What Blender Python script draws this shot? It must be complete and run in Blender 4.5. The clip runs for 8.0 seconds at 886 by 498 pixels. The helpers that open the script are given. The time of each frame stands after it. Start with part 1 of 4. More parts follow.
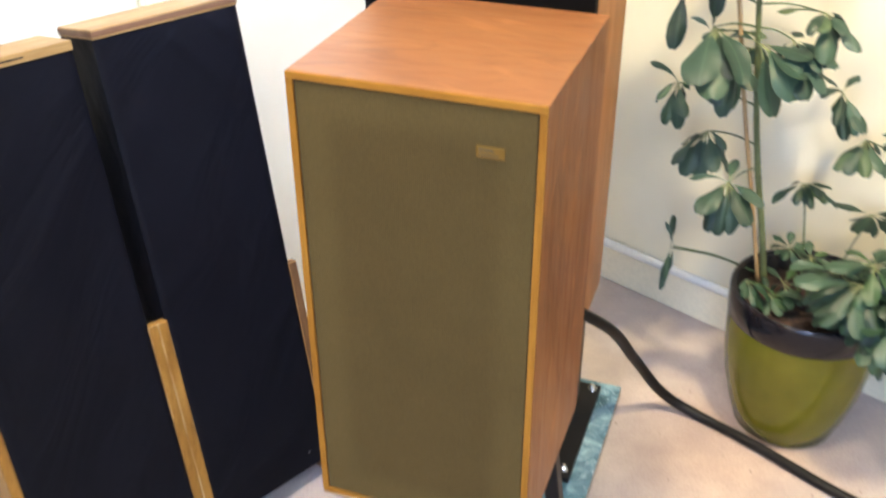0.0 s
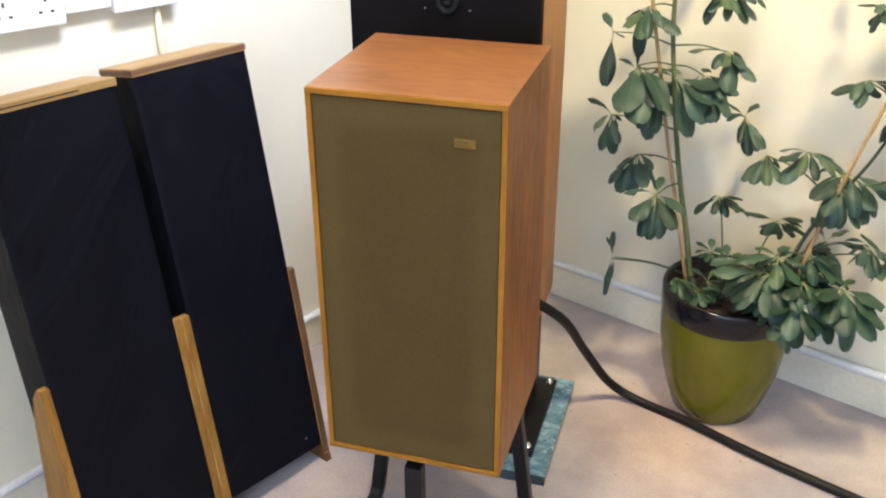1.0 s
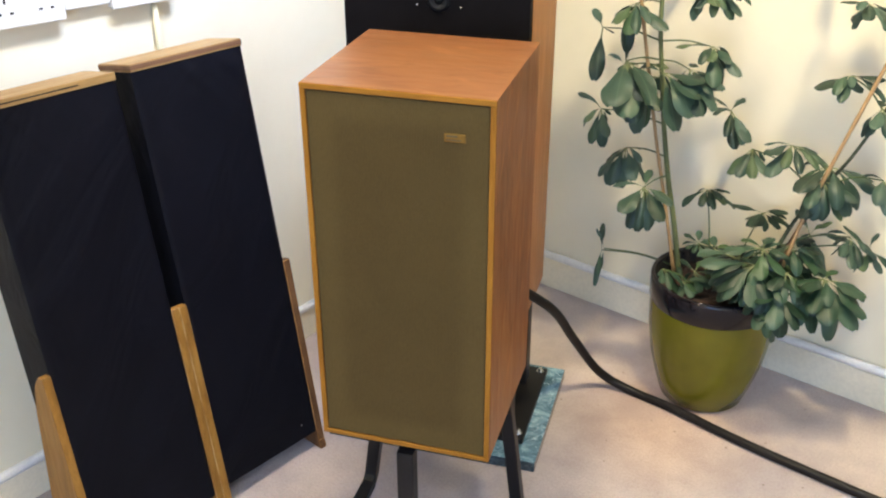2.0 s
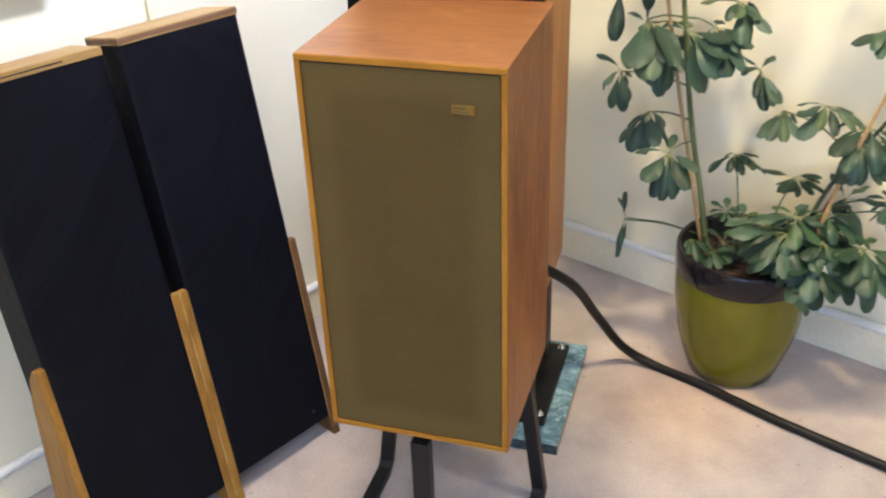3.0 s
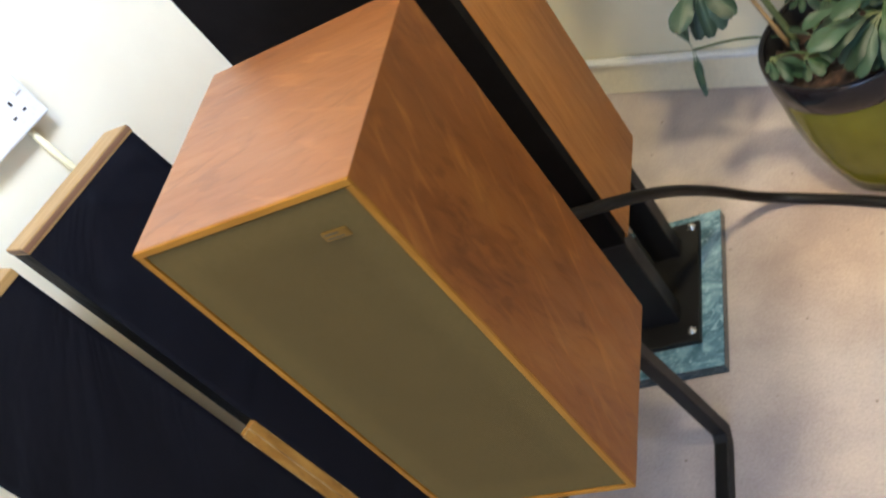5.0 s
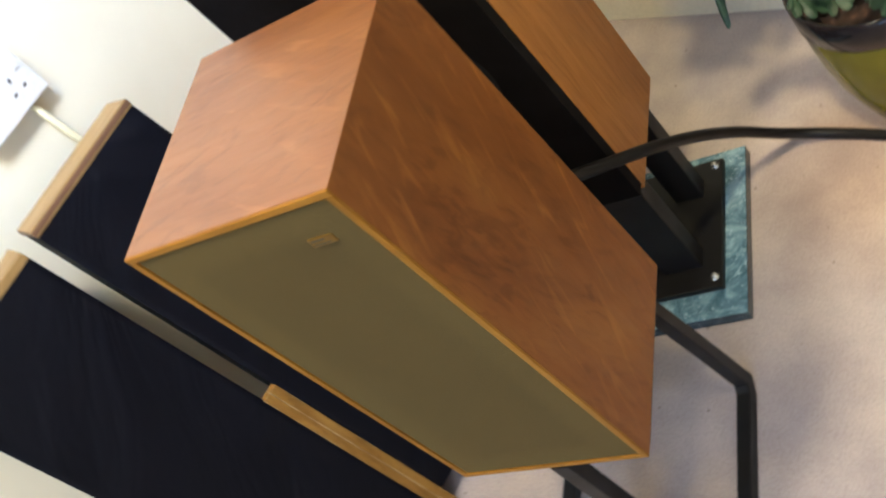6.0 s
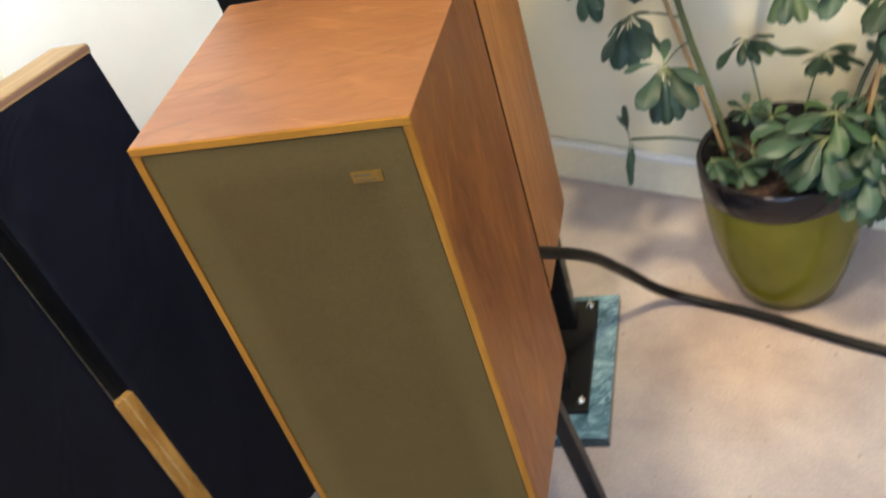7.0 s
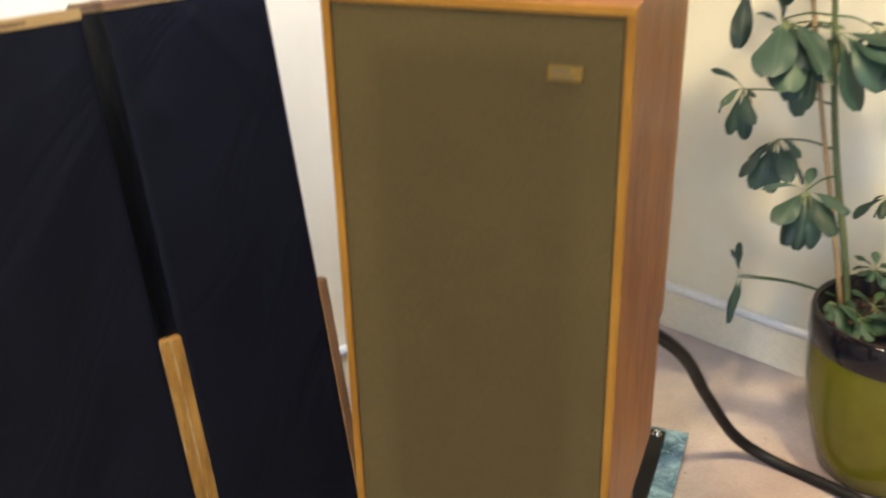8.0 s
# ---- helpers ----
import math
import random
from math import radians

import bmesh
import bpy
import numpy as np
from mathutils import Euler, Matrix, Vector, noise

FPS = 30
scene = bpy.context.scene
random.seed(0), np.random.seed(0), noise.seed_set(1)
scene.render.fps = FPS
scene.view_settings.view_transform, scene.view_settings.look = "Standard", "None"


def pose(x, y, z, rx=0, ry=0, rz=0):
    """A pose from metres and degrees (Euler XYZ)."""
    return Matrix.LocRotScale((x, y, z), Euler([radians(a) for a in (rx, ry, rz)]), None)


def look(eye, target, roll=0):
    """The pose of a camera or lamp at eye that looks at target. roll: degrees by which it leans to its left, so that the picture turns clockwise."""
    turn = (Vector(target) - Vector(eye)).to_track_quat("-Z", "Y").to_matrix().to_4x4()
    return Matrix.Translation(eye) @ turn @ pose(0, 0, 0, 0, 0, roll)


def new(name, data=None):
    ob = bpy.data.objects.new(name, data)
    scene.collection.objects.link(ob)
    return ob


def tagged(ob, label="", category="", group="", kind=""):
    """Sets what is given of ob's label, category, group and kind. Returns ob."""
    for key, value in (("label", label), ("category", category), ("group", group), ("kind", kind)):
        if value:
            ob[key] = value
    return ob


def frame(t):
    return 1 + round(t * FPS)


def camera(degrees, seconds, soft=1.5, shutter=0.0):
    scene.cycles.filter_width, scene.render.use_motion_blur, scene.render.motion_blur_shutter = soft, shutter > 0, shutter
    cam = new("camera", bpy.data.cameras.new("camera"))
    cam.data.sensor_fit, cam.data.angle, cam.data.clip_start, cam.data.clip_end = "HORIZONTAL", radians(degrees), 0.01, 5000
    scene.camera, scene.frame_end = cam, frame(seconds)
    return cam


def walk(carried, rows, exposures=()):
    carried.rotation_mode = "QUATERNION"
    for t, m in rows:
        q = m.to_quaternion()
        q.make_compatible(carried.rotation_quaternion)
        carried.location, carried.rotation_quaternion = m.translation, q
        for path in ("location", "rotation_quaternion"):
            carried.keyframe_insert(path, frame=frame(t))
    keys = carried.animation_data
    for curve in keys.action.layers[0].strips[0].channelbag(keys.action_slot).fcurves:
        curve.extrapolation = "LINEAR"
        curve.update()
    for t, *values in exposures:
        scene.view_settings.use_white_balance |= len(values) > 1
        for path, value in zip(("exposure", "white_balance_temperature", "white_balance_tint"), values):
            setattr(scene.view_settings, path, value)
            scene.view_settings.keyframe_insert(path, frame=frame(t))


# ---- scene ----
cam = camera(48.2, 8.0, 2.1, 0.6)
PATH = [
    (0, (0.516, -0.906, 1.388), (-0.066, 0.688, 0.331), -0.3),
    (0.5, (0.567, -1.119, 1.398), (0.032, 0.512, 0.371), -0.8),
    (1, (0.581, -1.244, 1.425), (0.069, 0.455, 0.502), -0.3),
    (1.5, (0.601, -1.288, 1.446), (0.101, 0.41, 0.516), 0.2),
    (2.8, (0.601, -1.209, 1.425), (0.077, 0.453, 0.443), -1.7),
    (3, (0.585, -1.173, 1.416), (0.051, 0.473, 0.414), -2.1),
    (3.5, (0.515, -1.034, 1.395), (-0.02, 0.6, 0.373), -4.3),
    (4, (0.483, -0.913, 1.445), (0.0, 0.666, 0.318), -14.6),
    (4.5, (0.617, -0.794, 1.446), (-0.092, 0.674, 0.287), -30.2),
    (4.7, (0.713, -0.716, 1.446), (-0.139, 0.659, 0.271), -34.7),
    (5.8, (0.931, -0.501, 1.446), (-0.263, 0.554, 0.237), -53.3),
    (6, (0.882, -0.506, 1.456), (-0.251, 0.559, 0.198), -49.2),
    (6.5, (0.755, -0.587, 1.473), (-0.184, 0.641, 0.204), -34.3),
    (7, (0.594, -0.725, 1.434), (-0.016, 0.729, 0.204), -18.8),
    (7.2, (0.556, -0.767, 1.405), (-0.04, 0.757, 0.255), -12.9),
    (7.5, (0.513, -0.826, 1.324), (-0.108, 0.802, 0.342), -6.4),
    (8, (0.448, -0.84, 1.16), (-0.211, 0.839, 0.296), -1.5),
]
EXPOSURES = [(0, 0.02, 5320, 10), (0.5, -0.32, 5450, 8), (1, -0.38, 5400, 9), (1.7, -0.38, 5420, 9), (3, -0.36, 5400, 9), (3.5, -0.34, 5400, 9), (4, -0.35, 5480, 9),
             (4.5, -0.47, 5300, 7), (6, -0.56, 5480, 6), (6.5, -0.48, 5560, 6), (7, -0.43, 5420, 7), (7.5, -0.36, 5520, 7), (8, -0.30, 5660, 9)]
walk(cam, [(t, look(eye, target, roll)) for t, eye, target, roll in PATH], EXPOSURES)

# ---- light ----
TURN = -22.5                      # the room stands turned to the main loudspeaker
ROOM = pose(0, 0, 0, 0, 0, TURN)
WALL_L, WALL_B = -0.648, 1.185    # the two walls of the corner, in the room's axes
WALL_R, WALL_F, TOP = 2.7, -3.0, 2.45

world = bpy.data.worlds.new("world")
scene.world = world
world.use_nodes = True
sky = world.node_tree.nodes.new("ShaderNodeTexSky")
sky.sky_type, sky.sun_disc, sky.sun_elevation, sky.sun_rotation = "NISHITA", False, radians(38), radians(140)
world.node_tree.links.new(sky.outputs[0], world.node_tree.nodes["Background"].inputs[0])
world.node_tree.nodes["Background"].inputs[1].default_value = 0.12


def lamp(name, kind, power, colour, m, size=0.1, size_y=None):
    data = bpy.data.lights.new(name, kind)
    data.energy, data.color = power, colour
    if kind == "AREA":
        data.shape = "RECTANGLE" if size_y else "DISK"
        data.size = size
        if size_y:
            data.size_y = size_y
    ob = new(name, data)
    ob.matrix_world = ROOM @ m
    return ob


WARM, WHITE, COOL, AMBER = (1.0, 0.79, 0.52), (0.87, 0.91, 1.0), (0.54, 0.70, 1.0), (1.0, 0.70, 0.26)
LAMPS = [(0.17, -0.20, 25.0, WARM), (1.50, -1.25, 27.0, WHITE), (0.80, 0.40, 5.5, WARM), (0.10, -0.95, 10.0, AMBER), (1.65, -2.3, 4.0, WARM)]
for u, v, power, tint in LAMPS:
    lamp("ceiling_light_glow", "AREA", power, tint, pose(u, v, TOP - 0.012), 0.17).data.spread = radians(130)
SPOT = look((0.08, 0.32, 2.33), (WALL_L, 0.34, 1.08))
wash = lamp("wall_spot_glow", "SPOT", 240, (0.72, 0.79, 0.97), SPOT)
wash.data.spot_size, wash.data.spot_blend, wash.data.shadow_soft_size = radians(50), 0.8, 0.20
PLANT_SPOT = look((0.62, 0.40, 2.33), (0.22, 1.18, 0.42))
glow = lamp("plant_spot_glow", "SPOT", 245, (1.0, 0.73, 0.31), PLANT_SPOT)
glow.data.spot_size, glow.data.spot_blend, glow.data.shadow_soft_size = radians(56), 0.9, 0.06
lamp("window_daylight", "AREA", 62, COOL, pose(1.8, WALL_F + 0.02, 1.55, 90, 0, 0), 1.5, 1.2)


# ---- materials ----
def material(name, rough=0.5, metal=0.0):
    mat = bpy.data.materials.new(name)
    mat.use_nodes = True
    b = mat.node_tree.nodes["Principled BSDF"]
    b.inputs["Roughness"].default_value, b.inputs["Metallic"].default_value = rough, metal
    return mat, mat.node_tree.nodes, mat.node_tree.links, b


def coords(n, l, scale=(1, 1, 1), kind="Object", rot=(0, 0, 0)):
    tc, mp = n.new("ShaderNodeTexCoord"), n.new("ShaderNodeMapping")
    if any(rot):
        # turned first, then stretched
        mp.vector_type = "TEXTURE"
        scale = [1 / k for k in scale]
    mp.inputs["Scale"].default_value = scale
    mp.inputs["Rotation"].default_value = [radians(a) for a in rot]
    l.new(tc.outputs[kind], mp.inputs[0])
    return mp.outputs[0]


def noise_node(n, l, vec, scale, detail=4, rough=0.55, distort=0.0):
    t = n.new("ShaderNodeTexNoise")
    for k, v in (("Scale", scale), ("Detail", detail), ("Roughness", rough), ("Distortion", distort)):
        t.inputs[k].default_value = v
    l.new(vec, t.inputs["Vector"])
    return t.outputs["Fac"]


def ramp(n, l, fac, stops):
    r = n.new("ShaderNodeValToRGB")
    e = r.color_ramp.elements
    while len(e) < len(stops):
        e.new(0.5)
    for el, (p, c) in zip(e, stops):
        el.position, el.color = p, (*c, 1) if len(c) == 3 else c
    l.new(fac, r.inputs[0])
    return r.outputs[0]


def mix(n, l, fac, a, b, how="MIX"):
    m = n.new("ShaderNodeMix")
    m.data_type, m.blend_type = "RGBA", how
    for sock, val in ((m.inputs[0], fac), (m.inputs[6], a), (m.inputs[7], b)):
        if isinstance(val, bpy.types.NodeSocket):
            l.new(val, sock)
        elif isinstance(val, (int, float)):
            sock.default_value = val
        else:
            sock.default_value = (*val, 1)
    return m.outputs[2]


def bump(n, l, b, height, strength=0.3, distance=0.001, base=None):
    k = n.new("ShaderNodeBump")
    k.inputs["Strength"].default_value, k.inputs["Distance"].default_value = strength, distance
    l.new(height, k.inputs["Height"])
    if base:
        l.new(base, k.inputs["Normal"])
    l.new(k.outputs[0], b.inputs["Normal"])
    return k.outputs[0]


def veneer(name, dark, mid, light, axis, rough=0.38, figure=1.0, fine=1.0, flame=0.0, sparkle=0.34, spec=0.22):
    """Wood whose grain runs along one of the object's axes; flame adds short slanting flecks."""
    mat, n, l, b = material(name, rough)

    def along(k, rot=(0, 0, 0)):
        stretch = [1.0, 1.0, 1.0]
        stretch[axis] = k
        return coords(n, l, stretch, rot=rot)

    wide = noise_node(n, l, along(0.30 if flame else 0.09), (7 if flame else 9) * figure, 5, 0.6, 1.2)
    thin = noise_node(n, l, along(0.13), 70 * fine, 6, 0.65, 0.6)
    pore = noise_node(n, l, along(0.04), 420, 2, 0.5)
    col = ramp(n, l, wide, [(0.28, dark), (0.5, mid), (0.72, light)])
    streak = ramp(n, l, thin, [(0.3, (0.62, 0.54, 0.46)), (0.6, (1, 1, 1))])
    col = mix(n, l, 0.10 if flame else 0.5, col, streak, "MULTIPLY")
    pores = ramp(n, l, pore, [(0.36, (0.6, 0.52, 0.45)), (0.46, (1, 1, 1))])
    col = mix(n, l, 0.14 if flame else 0.35, col, pores, "MULTIPLY")
    if flame:
        slant = [(0, 0, 13), (0, 0, 13), (14, 6, 0)][axis]
        other = [(0, 0, -20), (0, 0, -20), (-24, 0, 0)][axis]
        fleck = noise_node(n, l, along(0.32, slant), 40, 4, 0.55, 1.1)
        glint = noise_node(n, l, along(0.20, other), 46, 3, 0.5, 0.9)
        cloud = noise_node(n, l, coords(n, l), 6, 3)
        here = ramp(n, l, cloud, [(0.40, (0.10,) * 3), (0.60, (1, 1, 1))])
        there = ramp(n, l, cloud, [(0.40, (1, 1, 1)), (0.58, (0.15,) * 3)])
        dusk = mix(n, l, here, (1, 1, 1), ramp(n, l, fleck, [(0.36, (0.46, 0.36, 0.30)), (0.50, (1, 1, 1))]))
        col = mix(n, l, flame, col, dusk, "MULTIPLY")
        shine = mix(n, l, there, (0, 0, 0), ramp(n, l, glint, [(0.56, (0, 0, 0)), (0.70, (sparkle,) * 3)]))
        col = mix(n, l, shine, col, tuple(min(1, c * 1.45) for c in light))
    l.new(col, b.inputs["Base Color"])
    l.new(ramp(n, l, thin, [(0.2, (rough + 0.12,) * 3), (0.8, (rough - 0.06,) * 3)]), b.inputs["Roughness"])
    bump(n, l, b, pore, 0.12, 0.0004)
    b.inputs["Specular IOR Level"].default_value = spec
    return mat


def plain(name, colour, rough=0.5, metal=0.0, vary=0.25, scale=12, grain=120, relief=0.1, spec=None):
    """A surface of one colour with clouding, fine grain and a little relief."""
    mat, n, l, b = material(name, rough, metal)
    vec = coords(n, l)
    big, small = noise_node(n, l, vec, scale, 4), noise_node(n, l, vec, grain, 3)
    low = tuple(c * (1 - vary) for c in colour)
    col = ramp(n, l, big, [(0.3, low), (0.7, colour)])
    col = mix(n, l, 0.3, col, ramp(n, l, small, [(0.3, (0.7, 0.7, 0.7)), (0.65, (1, 1, 1))]), "MULTIPLY")
    l.new(col, b.inputs["Base Color"])
    l.new(ramp(n, l, big, [(0.3, (min(1, rough * 1.2),) * 3), (0.7, (rough * 0.85,) * 3)]), b.inputs["Roughness"])
    if spec is not None:
        b.inputs["Specular IOR Level"].default_value = spec
    bump(n, l, b, small, relief, 0.0006)
    return mat


def wall_paint(name, colour):
    mat, n, l, b = material(name, 0.75)
    vec = coords(n, l)
    big, mid, fine = noise_node(n, l, vec, 1.6, 4), noise_node(n, l, vec, 14, 5), noise_node(n, l, vec, 160, 3, 0.6)
    col = ramp(n, l, big, [(0.3, tuple(c * 0.95 for c in colour)), (0.7, colour)])
    col = mix(n, l, 0.12, col, ramp(n, l, mid, [(0.35, (0.86, 0.83, 0.78)), (0.6, (1, 1, 1))]), "MULTIPLY")
    l.new(col, b.inputs["Base Color"])
    first = bump(n, l, b, mid, 0.12, 0.004)
    bump(n, l, b, fine, 0.15, 0.0008, first)
    return mat


def carpet_material():
    mat, n, l, b = material("carpet_pile", 0.95)
    vec = coords(n, l)
    patch, tread = noise_node(n, l, vec, 4.5, 4), noise_node(n, l, vec, 9, 4)
    tuft, fibre = noise_node(n, l, vec, 190, 3, 0.7), noise_node(n, l, vec, 620, 2)
    col = ramp(n, l, patch, [(0.32, (0.410, 0.358, 0.368)), (0.7, (0.552, 0.468, 0.415))])
    col = mix(n, l, 0.35, col, ramp(n, l, tread, [(0.35, (0.80, 0.75, 0.71)), (0.62, (1, 1, 1))]), "MULTIPLY")
    col = mix(n, l, 0.7, col, ramp(n, l, tuft, [(0.25, (0.70, 0.67, 0.65)), (0.6, (1, 1, 1))]), "MULTIPLY")
    speck = n.new("ShaderNodeTexVoronoi")
    speck.inputs["Scale"].default_value = 21
    l.new(vec, speck.inputs["Vector"])
    col = mix(n, l, ramp(n, l, speck.outputs["Distance"], [(0.035, (0.65,) * 3), (0.075, (0, 0, 0))]), col, (0.13, 0.09, 0.07))
    # an old rusty water stain beside the pot
    far = n.new("ShaderNodeVectorMath"); far.operation = "DISTANCE"
    l.new(vec, far.inputs[0])
    far.inputs[1].default_value = (0.25, 0.80, 0.0)
    ragged = n.new("ShaderNodeMath"); ragged.operation = "MULTIPLY_ADD"
    l.new(tread, ragged.inputs[0])
    ragged.inputs[1].default_value = 0.16
    l.new(far.outputs["Value"], ragged.inputs[2])
    stain = ramp(n, l, ragged.outputs[0], [(0.14, (0.55,) * 3), (0.36, (0, 0, 0))])
    col = mix(n, l, stain, col, mix(n, l, 1.0, col, (1.0, 0.76, 0.55), "MULTIPLY"))
    l.new(col, b.inputs["Base Color"])
    b.inputs["Sheen Weight"].default_value = 0.25
    first = bump(n, l, b, tuft, 0.5, 0.0022)
    bump(n, l, b, fibre, 0.4, 0.0015, first)
    return mat


def grille_cloth():
    """Ribbed cloth, drawn over a frame: paler where the frame lies behind it, darker over the opening."""
    mat, n, l, b = material("grille_cloth", 0.85)
    tc, sep = n.new("ShaderNodeTexCoord"), n.new("ShaderNodeSeparateXYZ")
    l.new(tc.outputs["Object"], sep.inputs[0])

    def edge(socket, half, soft):
        sub = n.new("ShaderNodeMath"); sub.operation = "ABSOLUTE"
        l.new(socket, sub.inputs[0])
        rng = n.new("ShaderNodeMapRange")
        rng.interpolation_type = "SMOOTHSTEP"
        for k, v in ((1, half - soft), (2, half), (3, 1.0), (4, 0.0)):
            rng.inputs[k].default_value = v
        l.new(sub.outputs[0], rng.inputs[0])
        return rng.outputs[0]

    inner = n.new("ShaderNodeMath"); inner.operation = "MULTIPLY"
    l.new(edge(sep.outputs[0], 0.118, 0.034), inner.inputs[0])
    l.new(edge(sep.outputs[2], 0.287, 0.034), inner.inputs[1])
    vec = coords(n, l)
    cloud = noise_node(n, l, vec, 7, 4)
    pale = ramp(n, l, cloud, [(0.3, (0.095, 0.064, 0.0185)), (0.7, (0.107, 0.073, 0.0215))])
    deep = ramp(n, l, cloud, [(0.3, (0.079, 0.0520, 0.0145)), (0.7, (0.090, 0.0600, 0.0172))])
    col = mix(n, l, inner.outputs[0], pale, deep)
    wave = n.new("ShaderNodeTexWave")
    wave.bands_direction, wave.wave_profile = "X", "SIN"
    wave.inputs["Scale"].default_value, wave.inputs["Distortion"].default_value = 130, 0.0
    l.new(vec, wave.inputs["Vector"])
    weave = noise_node(n, l, coords(n, l, (1, 1, 0.25)), 900, 2)
    col = mix(n, l, 0.45, col, ramp(n, l, wave.outputs["Fac"], [(0.1, (0.62, 0.6, 0.55)), (0.7, (1, 1, 1))]), "MULTIPLY")
    col = mix(n, l, 0.5, col, ramp(n, l, weave, [(0.3, (0.65, 0.63, 0.6)), (0.65, (1, 1, 1))]), "MULTIPLY")
    l.new(col, b.inputs["Base Color"])
    first = bump(n, l, b, wave.outputs["Fac"], 0.5, 0.0008)
    bump(n, l, b, weave, 0.3, 0.0004, first)
    b.inputs["Specular IOR Level"].default_value = 0.2
    b.inputs["Sheen Weight"].default_value, b.inputs["Sheen Roughness"].default_value = 0.10, 0.5
    b.inputs["Sheen Tint"].default_value = (0.80, 0.66, 0.28, 1)
    return mat


def black_cloth():
    mat, n, l, b = material("black_speaker_cloth", 0.55)
    vec = coords(n, l)
    crease = noise_node(n, l, coords(n, l, (1, 1, 0.4), rot=(-46, 0, 0)), 9, 3, 0.5, 1.0)
    weave = noise_node(n, l, vec, 700, 2)
    # light and shade of the creases is also put into the colour
    col = ramp(n, l, crease, [(0.3, (0.0036, 0.0037, 0.0062)), (0.7, (0.0057, 0.0059, 0.0095))])
    col = mix(n, l, 0.5, col, ramp(n, l, weave, [(0.3, (0.6, 0.6, 0.6)), (0.65, (1, 1, 1))]), "MULTIPLY")
    l.new(col, b.inputs["Base Color"])
    b.inputs["Specular IOR Level"].default_value = 0.085
    first = bump(n, l, b, crease, 0.38, 0.020)
    bump(n, l, b, weave, 0.3, 0.0005, first)
    return mat


def marble_material(name, tone):
    mat, n, l, b = material(name, 0.12)
    vec = coords(n, l)
    cloud = noise_node(n, l, vec, 16, 6, 0.65, 1.5)
    vein = noise_node(n, l, vec, 46, 8, 0.72, 2.2)
    col = ramp(n, l, cloud, [(0.32, (0.030, 0.070, 0.085)), (0.52, (0.125, 0.205, 0.240)), (0.72, (0.34, 0.47, 0.50))])
    col = mix(n, l, ramp(n, l, vein, [(0.55, (0, 0, 0)), (0.64, (0.85,) * 3)]), col, (0.50, 0.62, 0.66))
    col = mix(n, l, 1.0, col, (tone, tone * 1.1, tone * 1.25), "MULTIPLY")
    l.new(col, b.inputs["Base Color"])
    return mat


def glaze_material():
    mat, n, l, b = material("olive_glaze", 0.18)
    vec = coords(n, l)
    cloud, run = noise_node(n, l, vec, 7, 3), noise_node(n, l, coords(n, l, (1, 1, 0.2)), 40, 4)
    col = ramp(n, l, cloud, [(0.3, (0.118, 0.104, 0.006)), (0.7, (0.162, 0.146, 0.011))])
    b.inputs["Specular IOR Level"].default_value = 0.32
    col = mix(n, l, 0.25, col, ramp(n, l, run, [(0.3, (0.7, 0.68, 0.5)), (0.65, (1, 1, 1))]), "MULTIPLY")
    l.new(col, b.inputs["Base Color"])
    return mat


def leaf_material(name, tones):
    mat, n, l, b = material(name, 0.50)
    b.inputs["Specular IOR Level"].default_value = 0.55
    info = n.new("ShaderNodeObjectInfo")
    tc, sep = n.new("ShaderNodeTexCoord"), n.new("ShaderNodeSeparateXYZ")
    l.new(tc.outputs["Object"], sep.inputs[0])
    vec = coords(n, l)
    cloud = noise_node(n, l, vec, 3, 3)
    tone = ramp(n, l, info.outputs["Random"], list(zip((0.0, 0.4, 0.75, 0.9, 1.0), tones)))
    col = mix(n, l, 0.5, tone, ramp(n, l, cloud, [(0.3, (0.6, 0.6, 0.6)), (0.7, (1, 1, 1))]), "MULTIPLY")
    ab = n.new("ShaderNodeMath"); ab.operation = "ABSOLUTE"
    l.new(sep.outputs[0], ab.inputs[0])
    col = mix(n, l, ramp(n, l, ab.outputs[0], [(0.004, (0.25,) * 3), (0.012, (0, 0, 0))]), col, (0.10, 0.16, 0.10))
    col = mix(n, l, ramp(n, l, sep.outputs[1], [(0.15, (0.75,) * 3), (0.27, (0, 0, 0))]), col, (0.26, 0.28, 0.13))
    l.new(col, b.inputs["Base Color"])
    wave = n.new("ShaderNodeTexWave")
    wave.bands_direction = "Y"
    wave.inputs["Scale"].default_value, wave.inputs["Distortion"].default_value = 3.0, 6.0
    l.new(vec, wave.inputs["Vector"])
    bump(n, l, b, wave.outputs["Fac"], 0.03, 0.008)
    thin = n.new("ShaderNodeBsdfTranslucent")
    l.new(col, thin.inputs[0])
    add = n.new("ShaderNodeMixShader")
    add.inputs[0].default_value = 0.18
    l.new(b.outputs[0], add.inputs[1]), l.new(thin.outputs[0], add.inputs[2])
    l.new(add.outputs[0], n["Material Output"].inputs[0])
    return mat


def soil_material():
    mat, n, l, b = material("dry_soil", 0.95)
    vec = coords(n, l)
    clod = noise_node(n, l, vec, 60, 5, 0.7)
    l.new(ramp(n, l, clod, [(0.3, (0.010, 0.006, 0.005)), (0.55, (0.035, 0.018, 0.013)), (0.75, (0.15, 0.075, 0.05))]), b.inputs["Base Color"])
    bump(n, l, b, clod, 1.0, 0.01)
    return mat


